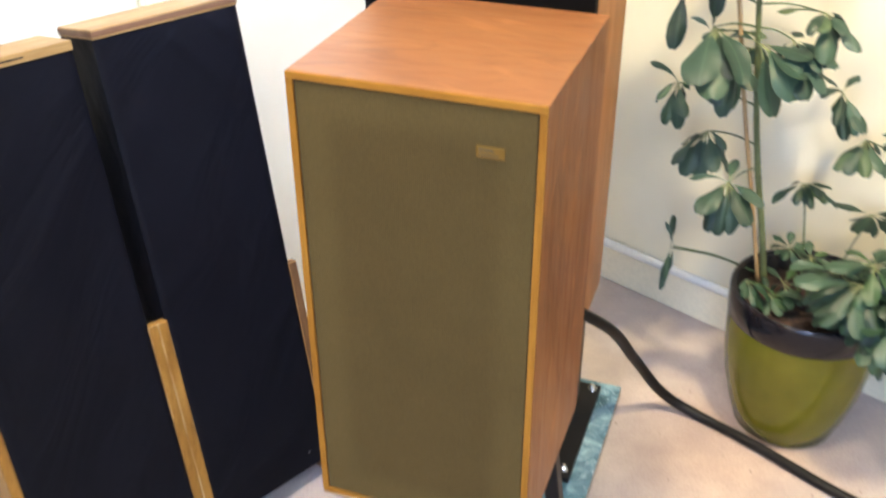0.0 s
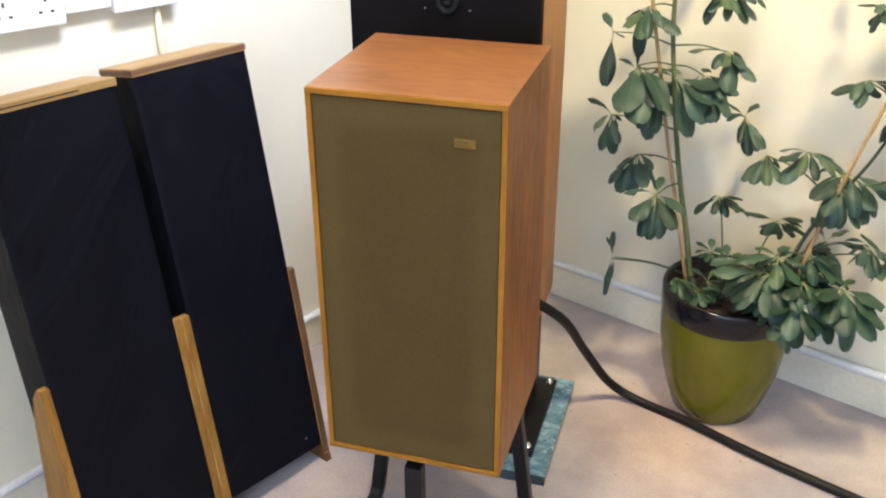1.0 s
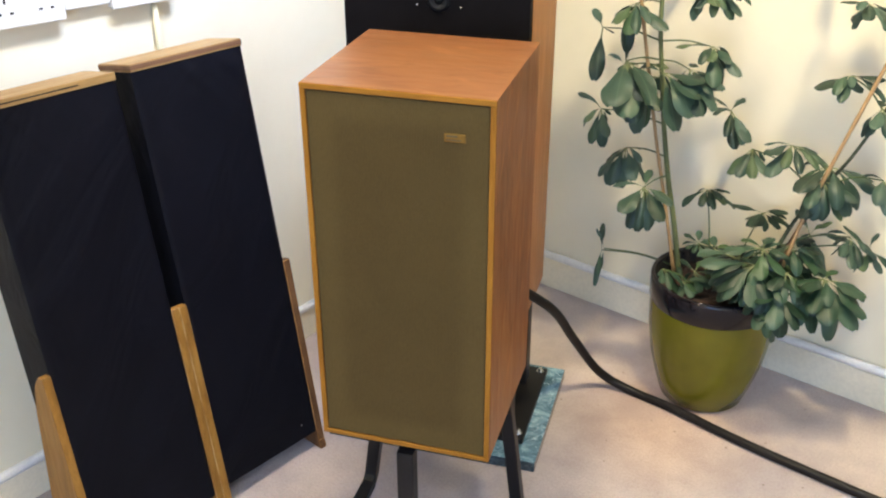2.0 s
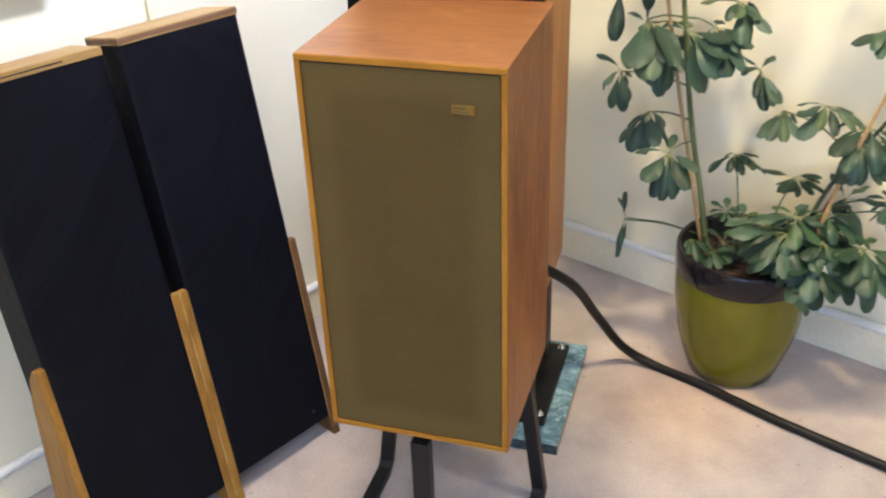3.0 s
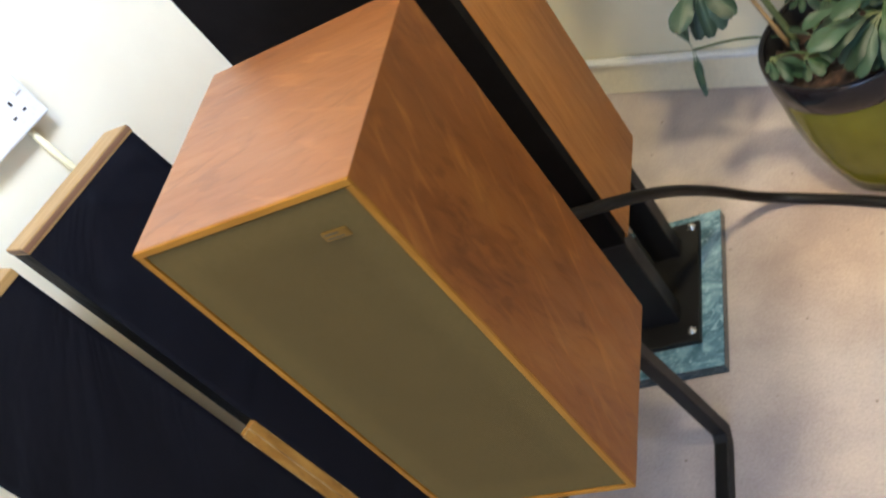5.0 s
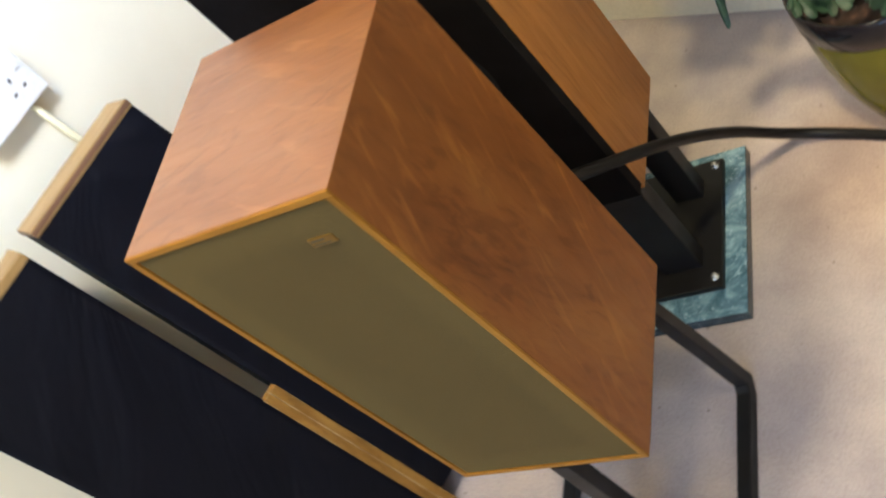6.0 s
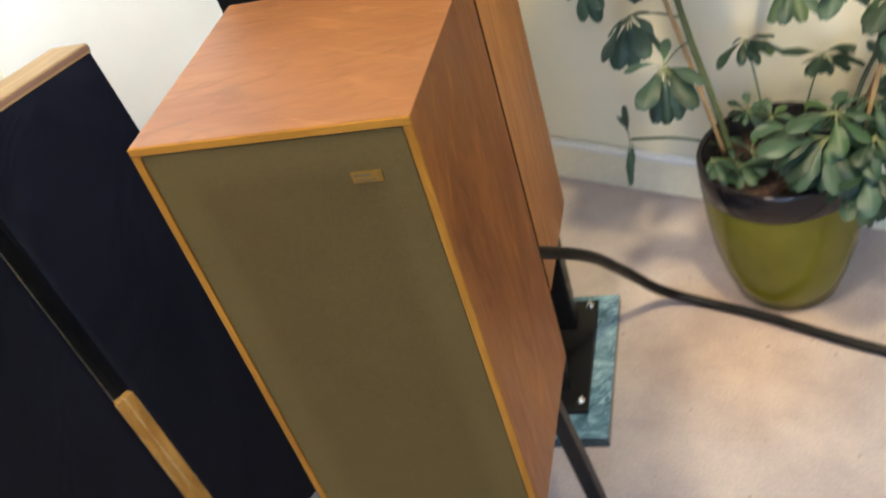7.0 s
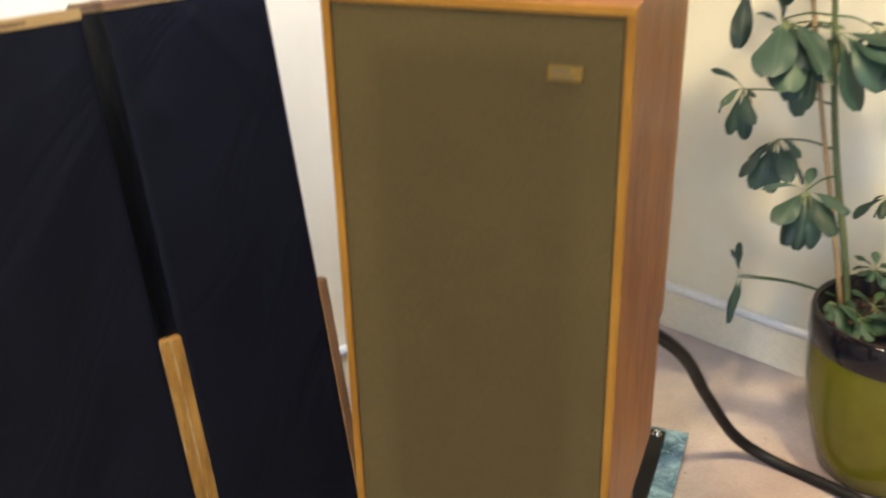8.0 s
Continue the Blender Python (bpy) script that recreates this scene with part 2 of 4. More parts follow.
TEAK_TOP = veneer("teak_veneer_across", (0.182, 0.064, 0.017), (0.258, 0.102, 0.029), (0.340, 0.150, 0.047), 0, 0.33, flame=0.48, spec=0.85)
TEAK_SIDE = veneer("teak_veneer_upright", (0.145, 0.043, 0.008), (0.240, 0.082, 0.014), (0.335, 0.132, 0.023), 2, 0.36, 0.6, flame=0.48, sparkle=0.40, spec=0.19)
EDGING, EDGING_UP = [veneer(name, (0.21, 0.088, 0.007), (0.30, 0.134, 0.012), (0.38, 0.180, 0.020), axis, 0.42, 3.0, spec=0.15)
                     for name, axis in (("golden_edging", 0), ("golden_edging_upright", 2))]
WALNUT = veneer("walnut_veneer", (0.24, 0.090, 0.016), (0.33, 0.134, 0.026), (0.40, 0.170, 0.036), 2, 0.36)
OAK = veneer("oak_batten", (0.16, 0.076, 0.012), (0.270, 0.137, 0.023), (0.39, 0.212, 0.045), 2, 0.45, 2.0)
DARK_OAK = veneer("dark_batten", (0.07, 0.034, 0.014), (0.125, 0.062, 0.025), (0.20, 0.105, 0.042), 2, 0.5, 2.0)
OAK_CAP = veneer("oak_cap_wood", (0.22, 0.130, 0.045), (0.31, 0.196, 0.072), (0.41, 0.275, 0.108), 1, 0.42, 2.0)
RED_CAP = veneer("mahogany_cap_wood", (0.22, 0.130, 0.046), (0.31, 0.195, 0.075), (0.40, 0.265, 0.112), 1, 0.42, 2.0)
GRILLE = grille_cloth()
CLOTH = black_cloth()
BLACK_WOOD = plain("black_baffle", (0.0068, 0.0056, 0.0062), 0.72, vary=0.3, relief=0.06, spec=0.08)
BLACK_STEEL = plain("black_steel", (0.009, 0.0085, 0.0095), 0.45, vary=0.35, relief=0.12, spec=0.3)
BLACK_RUBBER = plain("black_rubber", (0.008, 0.0065, 0.0065), 0.5, vary=0.3, relief=0.05, spec=0.25)
DARK_GAP = plain("dark_gap", (0.02, 0.012, 0.006), 0.9)
CHROME = plain("bright_steel", (0.75, 0.73, 0.70), 0.18, 1.0, vary=0.15, relief=0.03)
BRASS = plain("brass_badge", (0.30, 0.180, 0.040), 0.38, 1.0, vary=0.2, relief=0.05)
BADGE_INK = plain("badge_dark", (0.12, 0.085, 0.03), 0.5)
CONE = plain("driver_cone", (0.008, 0.008, 0.009), 0.55, vary=0.2, spec=0.2)
DOME = plain("driver_dome", (0.012, 0.012, 0.013), 0.5, 0.0, vary=0.2, spec=0.2)
# same marble twice; the second has shade worked into its tone
MARBLE, MARBLE_SHADED = marble_material("green_marble", 1.0), marble_material("shaded_marble_side", 0.22)
GLAZE = glaze_material()
RIM = plain("pewter_glaze", (0.022, 0.019, 0.024), 0.11, 0.35, vary=0.4, scale=18, relief=0.06)
POT_INNER = plain("pot_inside", (0.028, 0.024, 0.022), 0.6)
SOIL = soil_material()
LEAF = leaf_material("leaf_green", [(0.014, 0.035, 0.022), (0.030, 0.066, 0.046), (0.064, 0.114, 0.086), (0.045, 0.092, 0.046), (0.100, 0.140, 0.064)])
YOUNG_LEAF = leaf_material("young_leaf_green", [(0.010, 0.030, 0.015), (0.024, 0.060, 0.030), (0.055, 0.104, 0.068), (0.038, 0.086, 0.026), (0.085, 0.132, 0.044)])
CAP_LAYER = veneer("mahogany_layer", (0.110, 0.057, 0.032), (0.160, 0.086, 0.048), (0.215, 0.122, 0.070), 1, 0.45, 2.0)
WORN_OAK = veneer("worn_oak_edge", (0.12, 0.055, 0.014), (0.28, 0.145, 0.040), (0.60, 0.44, 0.24), 2, 0.55, 5.0)
STEM_GREEN = plain("green_stem", (0.085, 0.135, 0.045), 0.5, vary=0.4, scale=30)
TRUNK = plain("plant_trunk", (0.125, 0.150, 0.055), 0.6, vary=0.45, scale=26, relief=0.3)
DARK_STEM = plain("dark_stem", (0.045, 0.060, 0.028), 0.6, vary=0.4, scale=26, relief=0.3)
BROWN_STEM = plain("brown_stem", (0.16, 0.085, 0.040), 0.65, vary=0.4, scale=26, relief=0.3)
CANE = plain("bamboo_cane", (0.44, 0.285, 0.125), 0.5, vary=0.3, scale=30, relief=0.15)
PAINT = wall_paint("cream_wall_paint", (0.865, 0.805, 0.63))
CEILING = wall_paint("white_ceiling_paint", (0.80, 0.79, 0.76))
GLOSS = plain("cream_gloss_paint", (0.86, 0.80, 0.63), 0.35, vary=0.08, scale=4, relief=0.05)
WHITE_PLASTIC = plain("white_plastic", (0.80, 0.80, 0.79), 0.35, vary=0.05, scale=5, relief=0.02)
CREAM_PLASTIC = plain("cream_plastic", (0.70, 0.64, 0.42), 0.4, vary=0.08, scale=6, relief=0.03)
SLOT = plain("socket_slot", (0.03, 0.03, 0.03), 0.6)
CARPET = carpet_material()


# ---- building ----
def thing(name, label, category, m=None, group="", kind=""):
    ob = new(name)
    ob.empty_display_size = 0.1
    ob.matrix_world = m if m is not None else Matrix()
    return tagged(ob, label, category, group, kind)


def mesh_of(name, bm, mats, smooth=False):
    me = bpy.data.meshes.new(name)
    bm.normal_update()
    bm.to_mesh(me)
    bm.free()
    for mt in mats if isinstance(mats, (list, tuple)) else [mats]:
        me.materials.append(mt)
    if smooth:
        for p in me.polygons:
            p.use_smooth = True
    return me


def part(name, bm, mats, parent=None, label="", smooth=False, m=None):
    ob = new(name, mesh_of(name, bm, mats, smooth))
    if parent is not None:
        ob.parent = parent
    if m is not None:
        ob.matrix_local = m
    return tagged(ob, label)


def box(lo, hi, bevel=0.0, seg=2, bm=None):
    b = bmesh.new()
    bmesh.ops.create_cube(b, size=1)
    for v in b.verts:
        v.co = Vector([lo[i] + (hi[i] - lo[i]) * (v.co[i] + 0.5) for i in range(3)])
    if bevel:
        bmesh.ops.bevel(b, geom=list(b.edges), offset=bevel, segments=seg, affect="EDGES", profile=0.6)
    if bm is None:
        return b
    me = bpy.data.meshes.new("tmp")
    b.to_mesh(me)
    b.free()
    bm.from_mesh(me)
    bpy.data.meshes.remove(me)
    return bm


def lathe(profile, steps=48, bm=None):
    """A turned shape from (radius, height) pairs."""
    bm = bm or bmesh.new()
    rings = []
    for r, z in profile:
        if r < 1e-6:
            rings.append([bm.verts.new((0, 0, z))])
        else:
            rings.append([bm.verts.new((r * math.cos(2 * math.pi * k / steps), r * math.sin(2 * math.pi * k / steps), z)) for k in range(steps)])
    for a, b in zip(rings, rings[1:]):
        for k in range(steps):
            q = [a[k % len(a)], a[(k + 1) % len(a)], b[(k + 1) % len(b)], b[k % len(b)]]
            q = list(dict.fromkeys(q))
            if len(q) > 2:
                bm.faces.new(q)
    return bm


def spline(points, n=10):
    pts = [Vector(p) for p in points]
    pts = [2 * pts[0] - pts[1]] + pts + [2 * pts[-1] - pts[-2]]
    out = []
    for a, b, c, d in zip(pts, pts[1:], pts[2:], pts[3:]):
        for k in range(n):
            s = k / n
            out.append(0.5 * (2 * b + (c - a) * s + (2 * a - 5 * b + 4 * c - d) * s * s + (3 * b - a - 3 * c + d) * s ** 3))
    return out + [pts[-2]]


def tube(points, radius, sides=10, bm=None, square=False):
    """A round or square bar along points; radius may be a function of 0..1."""
    bm = bm or bmesh.new()
    pts = [Vector(p) for p in points]
    rings, ref = [], None
    for i, p in enumerate(pts):
        a = (pts[i] - pts[i - 1]).normalized() if i else (pts[1] - pts[0]).normalized()
        b = (pts[i + 1] - pts[i]).normalized() if i + 1 < len(pts) else a
        d = (a + b).normalized()
        if ref is None:
            ref = d.cross(Vector((0, 0, 1)) if abs(d.z) < 0.9 else Vector((0, 1, 0))).normalized()
        ref = (ref - d * ref.dot(d)).normalized()
        up = d.cross(ref)
        miter = 1 / max(0.4, a.dot(d))
        bend = (b - a)
        bend = bend.normalized() if bend.length > 1e-4 else None
        r = radius(i / (len(pts) - 1)) if callable(radius) else radius
        ring = []
        count = 4 if square else sides
        for k in range(count):
            ang = 2 * math.pi * (k + (0.5 if square else 0)) / count
            o = (ref * math.cos(ang) + up * math.sin(ang)) * r * (1.414 if square else 1)
            if bend is not None and miter > 1.001:
                o = o + bend * o.dot(bend) * (miter - 1)
            ring.append(bm.verts.new(p + o))
        rings.append(ring)
    for a, b in zip(rings, rings[1:]):
        for k in range(len(a)):
            bm.faces.new([a[k], a[(k + 1) % len(a)], b[(k + 1) % len(a)], b[k]])
    bm.faces.new(rings[0][::-1])
    bm.faces.new(rings[-1])
    return bm


def prism(outline, axis, lo, hi, bevel=0.0, edge=-1):
    """A flat outline pushed through along one axis (0, 1 or 2)."""
    bm = bmesh.new()

    def at(p, d):
        c = list(p)
        c.insert(axis, d)
        return bm.verts.new(c)

    a, b = [at(p, lo) for p in outline], [at(p, hi) for p in outline]
    bm.faces.new(a), bm.faces.new(b[::-1])
    for k in range(len(a)):
        bm.faces.new([a[k], b[k], b[(k + 1) % len(a)], a[(k + 1) % len(a)]])
    bmesh.ops.recalc_face_normals(bm, faces=list(bm.faces))
    if bevel:
        bmesh.ops.bevel(bm, geom=list(bm.edges), offset=bevel, segments=2, affect="EDGES", profile=0.6, material=edge)
    return bm


def ring_boxes(x0, x1, z0, z1, w, y0, y1):
    """Four bars of a frame round an opening."""
    return [((x0, y0, z1 - w), (x1, y1, z1)), ((x0, y0, z0), (x1, y1, z0 + w)),
            ((x0, y0, z0 + w), (x0 + w, y1, z1 - w)), ((x1 - w, y0, z0 + w), (x1, y1, z1 - w))]


# ---- setting ----
def structure(name, bm, mats, label, category):
    ob = new(name, mesh_of(name, bm, mats))
    ob.matrix_world = ROOM
    return tagged(ob, label, category, kind="structure")


T = 0.12
structure("floor", box((WALL_L - T, WALL_F - T, -0.08), (WALL_R + T, WALL_B + T, 0)), CARPET,
          "pale pinkish beige fitted carpet with small dark specks", "carpet")
structure("ceiling", box((WALL_L - T, WALL_F - T, TOP), (WALL_R + T, WALL_B + T, TOP + 0.1)), CEILING,
          "plain white painted ceiling", "ceiling")
structure("wall_north", box((WALL_L - T, WALL_B, 0), (WALL_R + T, WALL_B + T, TOP)), PAINT, "cream painted plaster wall behind the plant", "wall")
structure("wall_west", box((WALL_L - T, WALL_F, 0), (WALL_L, WALL_B, TOP)), PAINT, "cream painted plaster wall behind the leaning panels", "wall")
structure("wall_east", box((WALL_R, WALL_F, 0), (WALL_R + T, WALL_B, TOP)), PAINT, "cream painted plain wall", "wall")
WX0, WX1, WZ0, WZ1 = 1.0, 2.6, 0.9, 2.15
south = box((WALL_L - T, WALL_F - T, 0), (WX0, WALL_F, TOP))
box((WX1, WALL_F - T, 0), (WALL_R + T, WALL_F, TOP), bm=south)
box((WX0, WALL_F - T, 0), (WX1, WALL_F, WZ0), bm=south)
box((WX0, WALL_F - T, WZ1), (WX1, WALL_F, TOP), bm=south)
structure("wall_south", south, PAINT, "cream painted wall with a window opening", "wall")

window = tagged(new("window_1"), "white framed window letting in cool daylight", "window", kind="structure")
window.matrix_world = ROOM
wf = bmesh.new()
for lo, hi in ring_boxes(WX0, WX1, WZ0, WZ1, 0.05, WALL_F - 0.09, WALL_F - 0.04):
    box(lo, hi, bm=wf)
box(((WX0 + WX1) / 2 - 0.03, WALL_F - 0.09, WZ0 + 0.05), ((WX0 + WX1) / 2 + 0.03, WALL_F - 0.04, WZ1 - 0.05), bm=wf)
part("window_frame", wf, WHITE_PLASTIC, window)
part("window_sill", box((WX0 - 0.03, WALL_F - 0.03, WZ0 - 0.03), (WX1 + 0.03, WALL_F + 0.06, WZ0 - 0.002), 0.004), WHITE_PLASTIC, window)

# skirting boards with a white cable trunking along their top, on both walls of the corner
SKIRT, SKIRT_W = 0.092, 0.080
structure("baseboard_north", box((WALL_L + 0.014, WALL_B - 0.014, 0.001), (WALL_R, WALL_B, SKIRT), 0.002), GLOSS, "cream gloss painted skirting board", "skirting")
structure("baseboard_west", box((WALL_L, WALL_F, 0.001), (WALL_L + 0.014, WALL_B - 0.014, SKIRT_W), 0.002), GLOSS, "cream gloss painted skirting board", "skirting")


def trunking(name, a, b):
    bm = tube([a, b], 0.0105, 12)
    structure(name, bm, WHITE_PLASTIC, "white plastic cable conduit along the skirting", "conduit")


trunking("trim_north", (WALL_L + 0.012, WALL_B - 0.012, SKIRT + 0.012), (WALL_R, WALL_B - 0.012, SKIRT + 0.012))
trunking("trim_west", (WALL_L + 0.012, WALL_F, SKIRT_W + 0.012), (WALL_L + 0.012, WALL_B - 0.026, SKIRT_W + 0.012))

for u, v, power, tint in LAMPS:
    cl = thing("ceiling_light", "round white recessed ceiling downlight", "lamp", ROOM @ pose(u, v, TOP), "ceiling lights")
    part("bezel", lathe([(0.098, 0.0), (0.118, 0.0), (0.118, -0.006), (0.110, -0.010), (0.098, -0.004), (0.098, 0.0)]), WHITE_PLASTIC, cl, smooth=True)

for aim, label in ((SPOT, "white ceiling spotlight aimed at the wall"), (PLANT_SPOT, "white ceiling spotlight aimed at the plant")):
    spot = thing("spotlight", label, "lamp", ROOM @ aim, "ceiling spotlights")
    part("housing", lathe([(0.030, 0.0), (0.042, -0.004), (0.044, 0.0), (0.044, 0.075), (0.036, 0.09), (0, 0.092)], 32), WHITE_PLASTIC, spot, smooth=True)
    part("arm", tube([(0, 0, 0.09), (0, 0.10, 0.13)], 0.008), WHITE_PLASTIC, spot, smooth=True)


# ---- main loudspeaker ----
W, D, H, Z0 = 0.30, 0.300, 0.642, 0.338


def main_loudspeaker():
    ob = thing("loudspeaker", "teak veneered loudspeaker with olive brown grille cloth on a black stand", "loudspeaker",
               pose(W / 2, D / 2, Z0 + H / 2), "loudspeakers")
    x, y, z = W / 2, D / 2, H / 2
    t, lip = 0.018, 0.004
    part("top_panel", prism([(-x, z), (x, z), (x - t, z - t), (-x + t, z - t)], 1, -y + lip, y, 0.0008), TEAK_TOP, ob)
    part("bottom_panel", prism([(-x, -z), (x, -z), (x - t, -z + t), (-x + t, -z + t)], 1, -y + lip, y, 0.0008), TEAK_TOP, ob)
    for s in (-1, 1):
        part("side_panel", prism([(s * x, z), (s * x, -z), (s * (x - t), -z + t), (s * (x - t), z - t)], 1, -y + lip, y, 0.0008), TEAK_SIDE, ob)
    part("back_panel", box((-x + t + 0.0005, y - 0.016, -z + t + 0.0005), (x - t - 0.0005, y - 0.004, z - t - 0.0005), 0.001), BLACK_WOOD, ob, "black back board")
    w = 0.0090
    for k, (lo, hi) in enumerate(ring_boxes(-x, x, -z, z, w, -y, -y + lip)):
        part("edging", box(lo, hi, 0.0012), EDGING if k < 2 else EDGING_UP, ob, "golden orange solid wood edging")
    g = w + 0.0013
    part("shadow_gap", box((-x + w, -y + 0.0034, -z + w), (x - w, -y + 0.016, z - w)), DARK_GAP, ob)
    part("grille", box((-x + g, -y + 0.0018, -z + g), (x - g, -y + 0.0105, z - g - 0.001), 0.0015, 2), GRILLE, ob, "olive brown ribbed grille cloth")
    bx, bz = 0.239 - W / 2, 0.918 - Z0 - H / 2
    badge = part("badge", box((bx - 0.0163, -y + 0.0004, bz - 0.0068), (bx + 0.0163, -y + 0.0035, bz + 0.0068), 0.0012), BRASS, ob, "small gold metal badge")
    marks = bmesh.new()
    box((bx - 0.013, -y + 0.0001, bz + 0.0012), (bx + 0.004, -y + 0.0013, bz + 0.0040), bm=marks)
    box((bx - 0.013, -y + 0.0001, bz - 0.0042), (bx + 0.009, -y + 0.0013, bz - 0.0022), bm=marks)
    part("badge_marks", marks, BADGE_INK, badge)


main_loudspeaker()


def tube_stand():
    ob = thing("speaker_stand", "low black square-tube steel stand on the carpet", "stand", pose(0, 0, 0))
    zt = Z0 - 0.0135
    r = 0.0125
    frame_bm = bmesh.new()
    for lo, hi in (((0.012, 0.0545, zt - 0.012), (0.037, 0.27, zt + 0.0125)), ((0.263, 0.0545, zt - 0.012), (0.288, 0.27, zt + 0.0125)),
                   ((0.012, 0.030, zt - 0.012), (0.288, 0.0545, zt + 0.0125)), ((0.037, 0.245, zt - 0.012), (0.263, 0.27, zt + 0.0125))):
        box(lo, hi, 0.002, bm=frame_bm)
    part("top_frame", frame_bm, BLACK_STEEL, ob)
    for x0, x1 in ((0.0245, -0.016), (0.2680, 0.302)):
        bm = tube([(x0, 0.252, zt - 0.012), (x0 + (x1 - x0) * 0.55, 0.256, 0.16), (x1, 0.258, 0.0265), (x1, 0.238, r + 0.0005), (x1, 0.01, r + 0.0005), (x1, -0.012, r + 0.0005)], r, square=True)
        bmesh.ops.bevel(bm, geom=list(bm.edges), offset=0.002, segments=1, affect="EDGES")
        part("side_leg", bm, BLACK_STEEL, ob)
    part("front_post", box((0.131, 0.010, 2 * r), (0.161, 0.038, zt - 0.0118), 0.002), BLACK_STEEL, ob)
    part("front_bar", box((-0.003, 0.011, 0.001), (0.299, 0.036, 2 * r), 0.002), BLACK_STEEL, ob)


tube_stand()


# ---- loudspeaker behind, on its pillar stand and marble slab ----
BX0, BX1, BY0, BY1, BZ0, BZ1 = -0.112, 0.248, 0.488, 0.735, 0.292, 1.16


def back_loudspeaker():
    ob = thing("loudspeaker", "tall walnut loudspeaker with bare black front on a pillar stand", "loudspeaker",
               pose((BX0 + BX1) / 2, (BY0 + BY1) / 2, BZ0), "loudspeakers")
    x, y, h, t = (BX1 - BX0) / 2, (BY1 - BY0) / 2, BZ1 - BZ0, 0.017
    f = -y + 0.004
    part("side_panel", box((-x, f, 0), (-x + t, y, h), 0.001), WALNUT, ob)
    part("side_panel", box((x - t, f, 0), (x, y, h), 0.001), WALNUT, ob)
    part("top_panel", box((-x + t, f, h - t), (x - t, y, h), 0.001), TEAK_TOP, ob)
    part("bottom_panel", box((-x + t, f, 0), (x - t, y, t), 0.001), BLACK_WOOD, ob)
    part("back_panel", box((-x + t, y - 0.012, t), (x - t, y - 0.001, h - t)), BLACK_WOOD, ob)
    part("baffle", box((-x + 0.0002, -y - 0.0210, 0.012), (x - 0.0002, -y + 0.0035, h - 0.0002), 0.0015), BLACK_WOOD, ob, "matt black front baffle")
    dz, dx = 0.996 - BZ0, 0.0760 - (BX0 + BX1) / 2
    face = pose(dx, -y - 0.0210, dz, 90)
    driver = part("driver", lathe([(0, -0.004), (0.007, -0.003), (0.010, 0.001), (0.014, 0.005), (0.018, 0.006), (0.021, 0.003), (0.022, 0.0)], 40), CONE, ob, "small black tweeter", True, face)
    part("dome", lathe([(0, 0.0055), (0.0035, 0.005), (0.006, 0.003), (0.0075, -0.002)], 24), DOME, driver, smooth=True)
    for s, dzz in ((-0.042, -0.012), (0.042, -0.012), (-0.042, 0.060), (0.042, 0.060)):
        part("screw", lathe([(0, 0.0016), (0.0014, 0.0013), (0.0020, 0.0)], 12), CHROME, ob, smooth=True, m=pose(dx + s, -y - 0.0210, dz + dzz, 90))
    part("woofer", lathe([(0, -0.006), (0.03, -0.002), (0.034, -0.010), (0.095, 0.001), (0.103, 0.006), (0.112, 0.005), (0.120, 0.0)], 56), CONE, ob, "black bass driver", True, pose(0, -y - 0.0210, 0.36, 90))


back_loudspeaker()
slab = thing("marble_slab", "dark green veined marble slab lying on the carpet", "slab", pose(0.072, 0.570, 0.0005))
slab_bm = box((-0.240, -0.184, 0), (0.240, 0.184, 0.026), 0.002)
slab_bm.normal_update()
# all but the top get the darker copy, shade painted as colour
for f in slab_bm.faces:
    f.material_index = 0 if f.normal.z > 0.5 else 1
part("slab", slab_bm, [MARBLE, MARBLE_SHADED], slab)


def pillar_stand():
    ob = thing("speaker_stand", "black steel pillar stand bolted on a base plate", "stand", pose(0.068, 0.6, 0.0268))
    part("base_plate", box((-0.205, -0.160, 0), (0.205, 0.128, 0.013), 0.003), BLACK_STEEL, ob)
    part("top_plate", box((-0.16, -0.115, 0.253), (0.172, 0.142, 0.2648), 0.002), BLACK_STEEL, ob)
    for x0, x1, y0, y1 in ((0.092, 0.168, -0.112, -0.072), (0.112, 0.168, 0.045, 0.085), (-0.168, -0.092, -0.112, -0.072), (-0.168, -0.112, 0.045, 0.085)):
        part("pillar", box((x0, y0, 0.013), (x1, y1, 0.253), 0.003), BLACK_STEEL, ob)
    for x in (-0.19, 0.19):
        for y in (-0.137, 0.112):
            part("bolt", lathe([(0, 0.021), (0.004, 0.020), (0.0062, 0.017), (0.0066, 0.013), (0.009, 0.0125), (0.009, 0.011)], 14), CHROME, ob, "bright steel bolt", True, pose(x, y, 0.002))


pillar_stand()


# ---- leaning panel loudspeakers ----
LEAN_ANGLE, ROLL, YAW = 10.7, 1.2, -2.2     # they lean back to the wall and a little to one side
TOP_U, TOP_Z = -0.455, 0.8956
SIDEWAYS = math.tan(radians(ROLL))


def front_u(z):
    return TOP_U + (TOP_Z - z) * math.tan(radians(LEAN_ANGLE))


